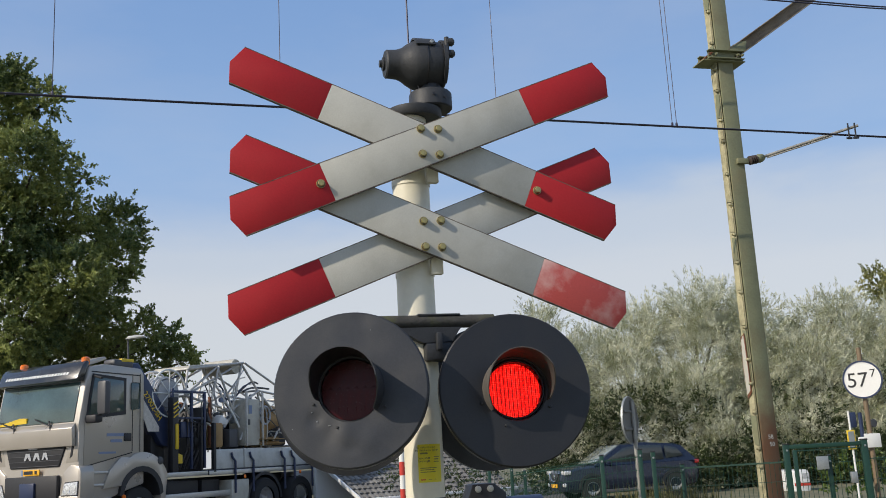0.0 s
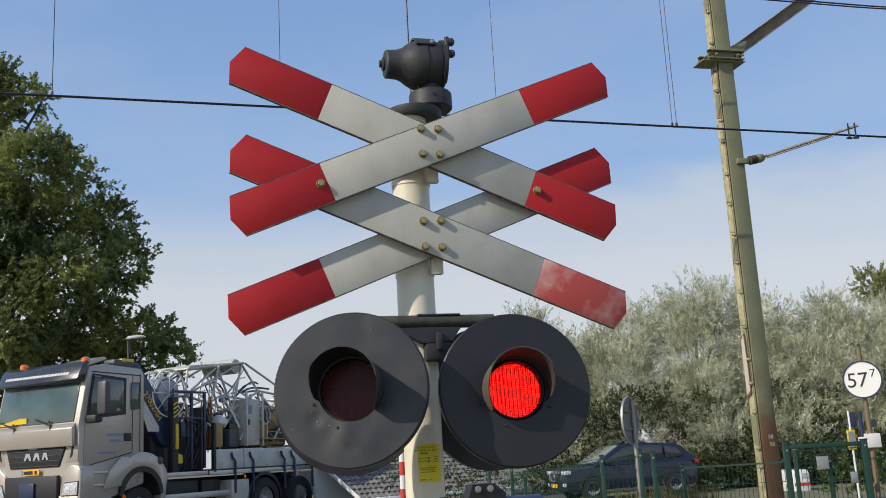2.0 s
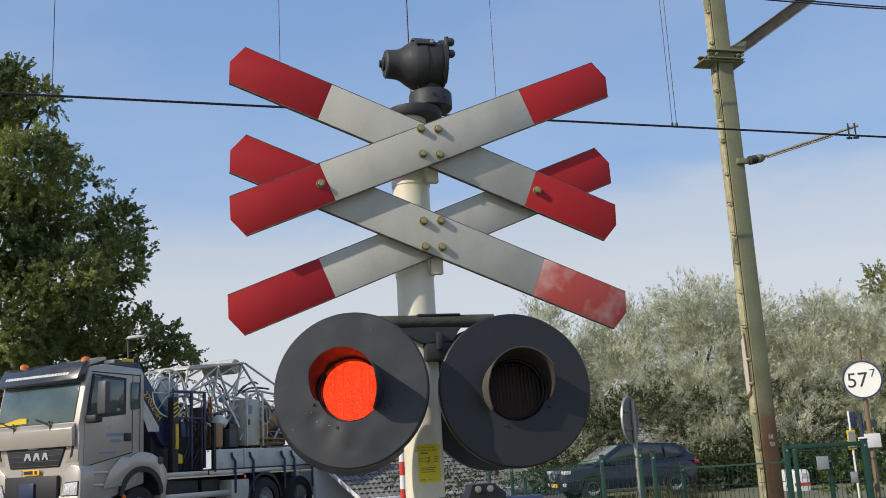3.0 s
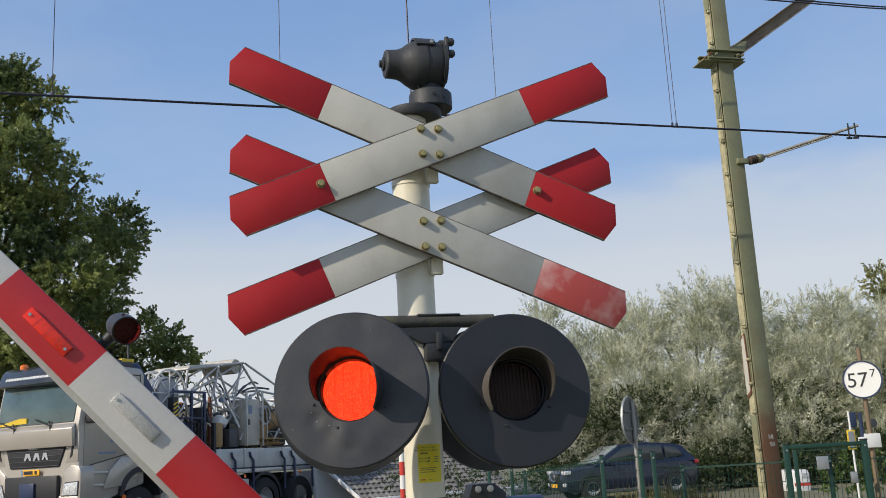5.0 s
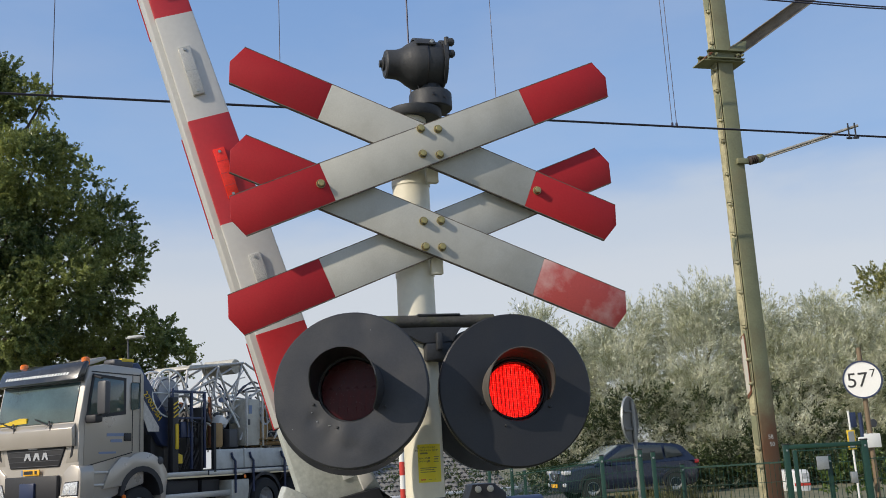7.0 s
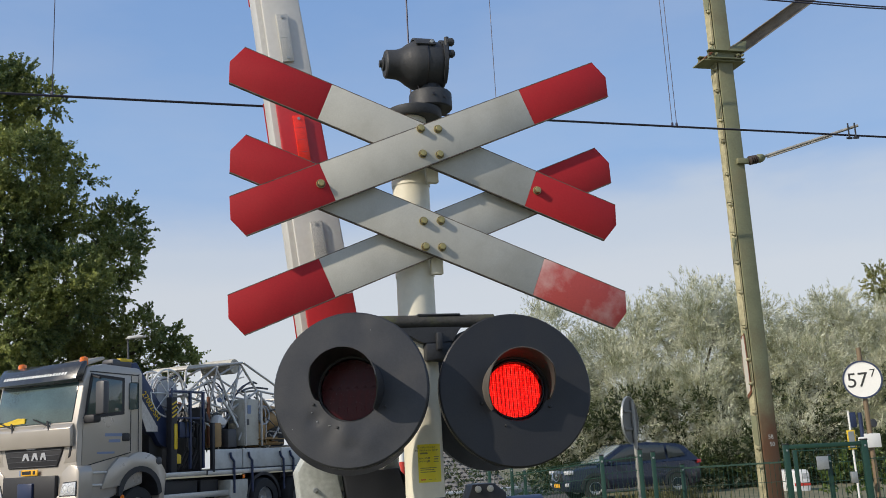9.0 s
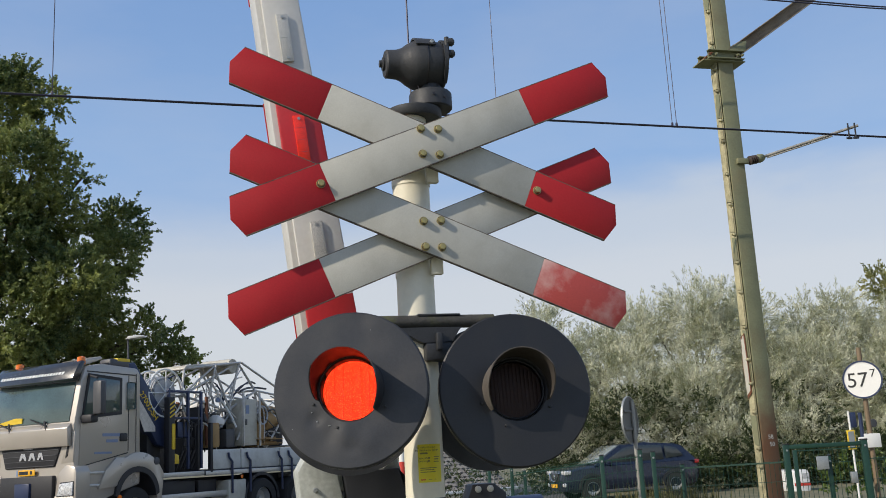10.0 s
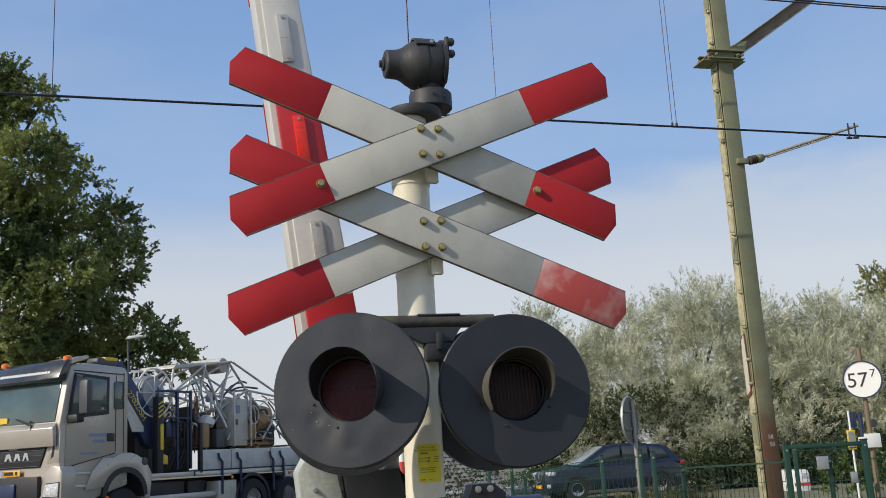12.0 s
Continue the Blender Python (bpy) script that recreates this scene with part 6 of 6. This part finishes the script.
def build_van():
    t = thing("white_van", pose(11.0, 31.0, -0.58, 0, 0, 8) @ Matrix.Diagonal((0.86, 0.86, 0.92, 1)), "small white van with a red stripe behind the gate", "van")
    prof = [(-1.3, 0.3), (-1.3, 1.02), (-1.15, 1.08), (-0.75, 1.08), (-0.7, 0.95), (-0.7, 0.3)]
    part("body", prism(prof, -0.9, 0.9, bevel=0.06), M_VAN, t, "white body")
    part("stripe", box((-1.0, -0.905, 0.62), (0.58, 0.012, 0.09)), M_RED_PAINT, t, "red stripe")
    part("side_window", box((-0.85, -0.905, 0.88), (0.22, 0.012, 0.16)), M_HOSE, t)
    for x in (-1.0,):
        w = wheel(t, 0, 0, 0, 0.22, 0.15)
        w.matrix_basis = pose(x, -0.82, 0.22, 90, 0, 0)
        w = wheel(t, 0, 0, 0, 0.22, 0.15)
        w.matrix_basis = pose(x, 0.82, 0.22, -90, 0, 0)


build_van()


def stuff_leaves(name, clumps, seed, material, per, ll, lw, spread, twigs, droop, label, category):
    vs, fs = leaves(np.random.default_rng(seed), clumps, per, ll, lw, spread, twigs, droop, 0.1)
    return tagged(mesh_part(name, vs, fs, material), label, category, kind="stuff")


def build_growth():
    rng = random.Random(12)
    hedge = [(3.0 + 0.9 * k + rng.uniform(-.3, .3), 36 + rng.uniform(-.8, .8), 0.35 + rng.uniform(-.1, .3), rng.uniform(0.7, 1.0)) for k in range(18)]
    stuff_leaves("undergrowth", hedge, 4, M_BRAMBLE, 16, 0.13, 0.06, 0.4, 170, 0.3, "green undergrowth at the feet of the willows", "undergrowth")
    # the next two fills also darken the willows' feet, in place of canopy shade
    low = [(8.2 + 0.38 * k + rng.uniform(-.3, .3), 33.8 + rng.uniform(-.5, .5), 0.25 + rng.uniform(-.1, 0.75), rng.uniform(0.5, 0.85)) for k in range(22)]
    stuff_leaves("bramble", low, 9, M_BRAMBLE, 16, 0.13, 0.06, 0.4, 200, 0.3, "roadside bramble below the willows, its leaf colour darkened as shade", "bramble")
    mid = [(3.4 + 0.235 * k + rng.uniform(-.5, .5), 35.8 + rng.uniform(-.7, .7), 0.3 + 2.7 * rng.random() ** 1.3, rng.uniform(0.45, 0.85)) for k in range(58)]
    stuff_leaves("understory", mid, 14, M_BRAMBLE, 15, 0.14, 0.05, 0.5, 120, 0.4, "darker green young growth under the willows, with canopy shade in its colour", "undergrowth")
    bush = [(7.6, 20.0, 0.55, 0.55), (8.3, 20.5, 0.6, 0.5), (8.8, 20.2, 0.7, 0.45), (9.4, 21, 0.5, 0.6)]
    stuff_leaves("shrub", bush, 6, M_SHRUB, 18, 0.09, 0.05, 0.25, 180, 0.3, "bright green shrubs behind the gate", "shrub")
    ivy = [(0.1, 20.5, 0.9, 0.5), (-0.75, 21.5, 1.0, 0.55), (0.7, 21.0, 0.75, 0.45), (1.4, 20.5, 0.65, 0.4), (-1.2, 22, 1.1, 0.5)]
    stuff_leaves("hedge", ivy, 7, M_BRAMBLE, 22, 0.06, 0.03, 0.25, 240, 0.1, "dark green bush beside the tiled shed", "hedge")
    vs, fs = [], []
    for k in range(3200):
        if k % 3:
            x, y = rng.uniform(0.6, 5.8), rng.uniform(11.3, 15.5)
        else:
            x, y = rng.uniform(2.0, 3.0), rng.uniform(11.2, 12.6)
        h = rng.uniform(0.18, 0.50) * (1.9 if 2.0 < x < 3.0 else 1.0)
        lean, q = rng.uniform(0.02, 0.16), rng.uniform(0, 6.3)
        w = rng.uniform(0.004, 0.012)
        b = len(vs)
        dx, dy = math.cos(q), math.sin(q)
        vs += [(x - dy * w, y + dx * w, -0.05), (x + dy * w, y - dx * w, -0.05), (x + dx * lean * 0.4 + dy * w * .7, y + dy * lean * 0.4 - dx * w * .7, h * 0.6), (x + dx * lean, y + dy * lean, h), (x + dx * lean * 0.4 - dy * w * .7, y + dy * lean * 0.4 + dx * w * .7, h * 0.6)]
        fs.append((b, b + 1, b + 2, b + 3, b + 4))
    tagged(mesh_part("tall_grass", vs, fs, M_GRASS), "tall dry grass at the foot of the fence", "grass", kind="stuff")


build_growth()


# ---- what moves ----


def motions():
    # barrier arm: degrees above level
    rows = [(0, 0), (1.2, 0), (1.5, 1.2), (2.0, 7.5), (2.6, 15.6), (3.2, 23.6), (4.0, 34.0), (4.8, 44.1), (5.0, 46.7), (5.5, 52.9), (6.0, 59.7), (6.5, 66.0), (7.0, 73.1), (7.2, 75.9), (7.5, 80.0), (7.8, 82.4), (8.1, 82.9), (12.0, 82.9)]
    walk(ARM, [(t, PIVOT @ pose(0, 0, 0, 0, q, 0)) for t, q in rows])
    # the truck creeps forward once the way is clear
    base = TRUCK.matrix_basis.copy()
    walk(TRUCK, [(t, base @ pose(0, -s, 0)) for t, s in ((0, 0), (7.4, 0), (8.8, 0.035), (9.5, 0.07), (10.0, 0.11), (10.5, 0.155), (11.0, 0.205), (11.5, 0.29), (12.0, 0.45))])
    base2 = CAR.matrix_basis.copy()
    walk(CAR, [(t, base2 @ pose(s, 0, 0)) for t, s in ((0, 0), (7.2, 0), (8.8, 0.08), (9.5, 0.06), (10.0, 0.0), (10.5, -0.12), (11.0, -0.2), (11.5, -0.31), (12.0, -0.5))])
    # lamps blink: the added slats uncover and hide the ever-glowing diodes in turn
    step, first, lit, last = 0.655, 0.105, 0.31, 10.05
    spans = {0: [], 1: [(-0.2, first)]}
    for k in range(15):
        on = first + step * k
        spans[0].append((on, on + lit))
        spans[1].append((on + lit, on + step))
    spans[0].append((first + step * 15, last))
    spans[2] = spans[1]
    for ob, x, turn, which in SLATS:
        y = -0.052 if which == 2 else 0.022
        keys = {}
        for on, off in spans[which]:
            for t, q in ((on - 0.01, 0), (on + 0.03, 1), (off - 0.01, 1), (off + 0.03, 0)):
                keys[max(0, round(t * FPS)) / FPS] = q
        if which:
            keys[0.0] = 1
        else:
            keys[0.0] = 0
        keys[12.0] = 0
        walk(ob, [(t, pose(x, y, 0, 0, 0, turn * q)) for t, q in sorted(keys.items())])
    # a light wind in the crowns
    for ob, ph, amp in SWAY:
        walk(ob, [(t, pose(0, 0, 0, 0, math.degrees(amp * 0.35) * (math.sin(1.3 * t + ph) + 0.5 * math.sin(2.9 * t + ph * 2)), 0.25 * math.sin(1.1 * t + ph))) for t in [0.4 * k for k in range(31)]])


motions()
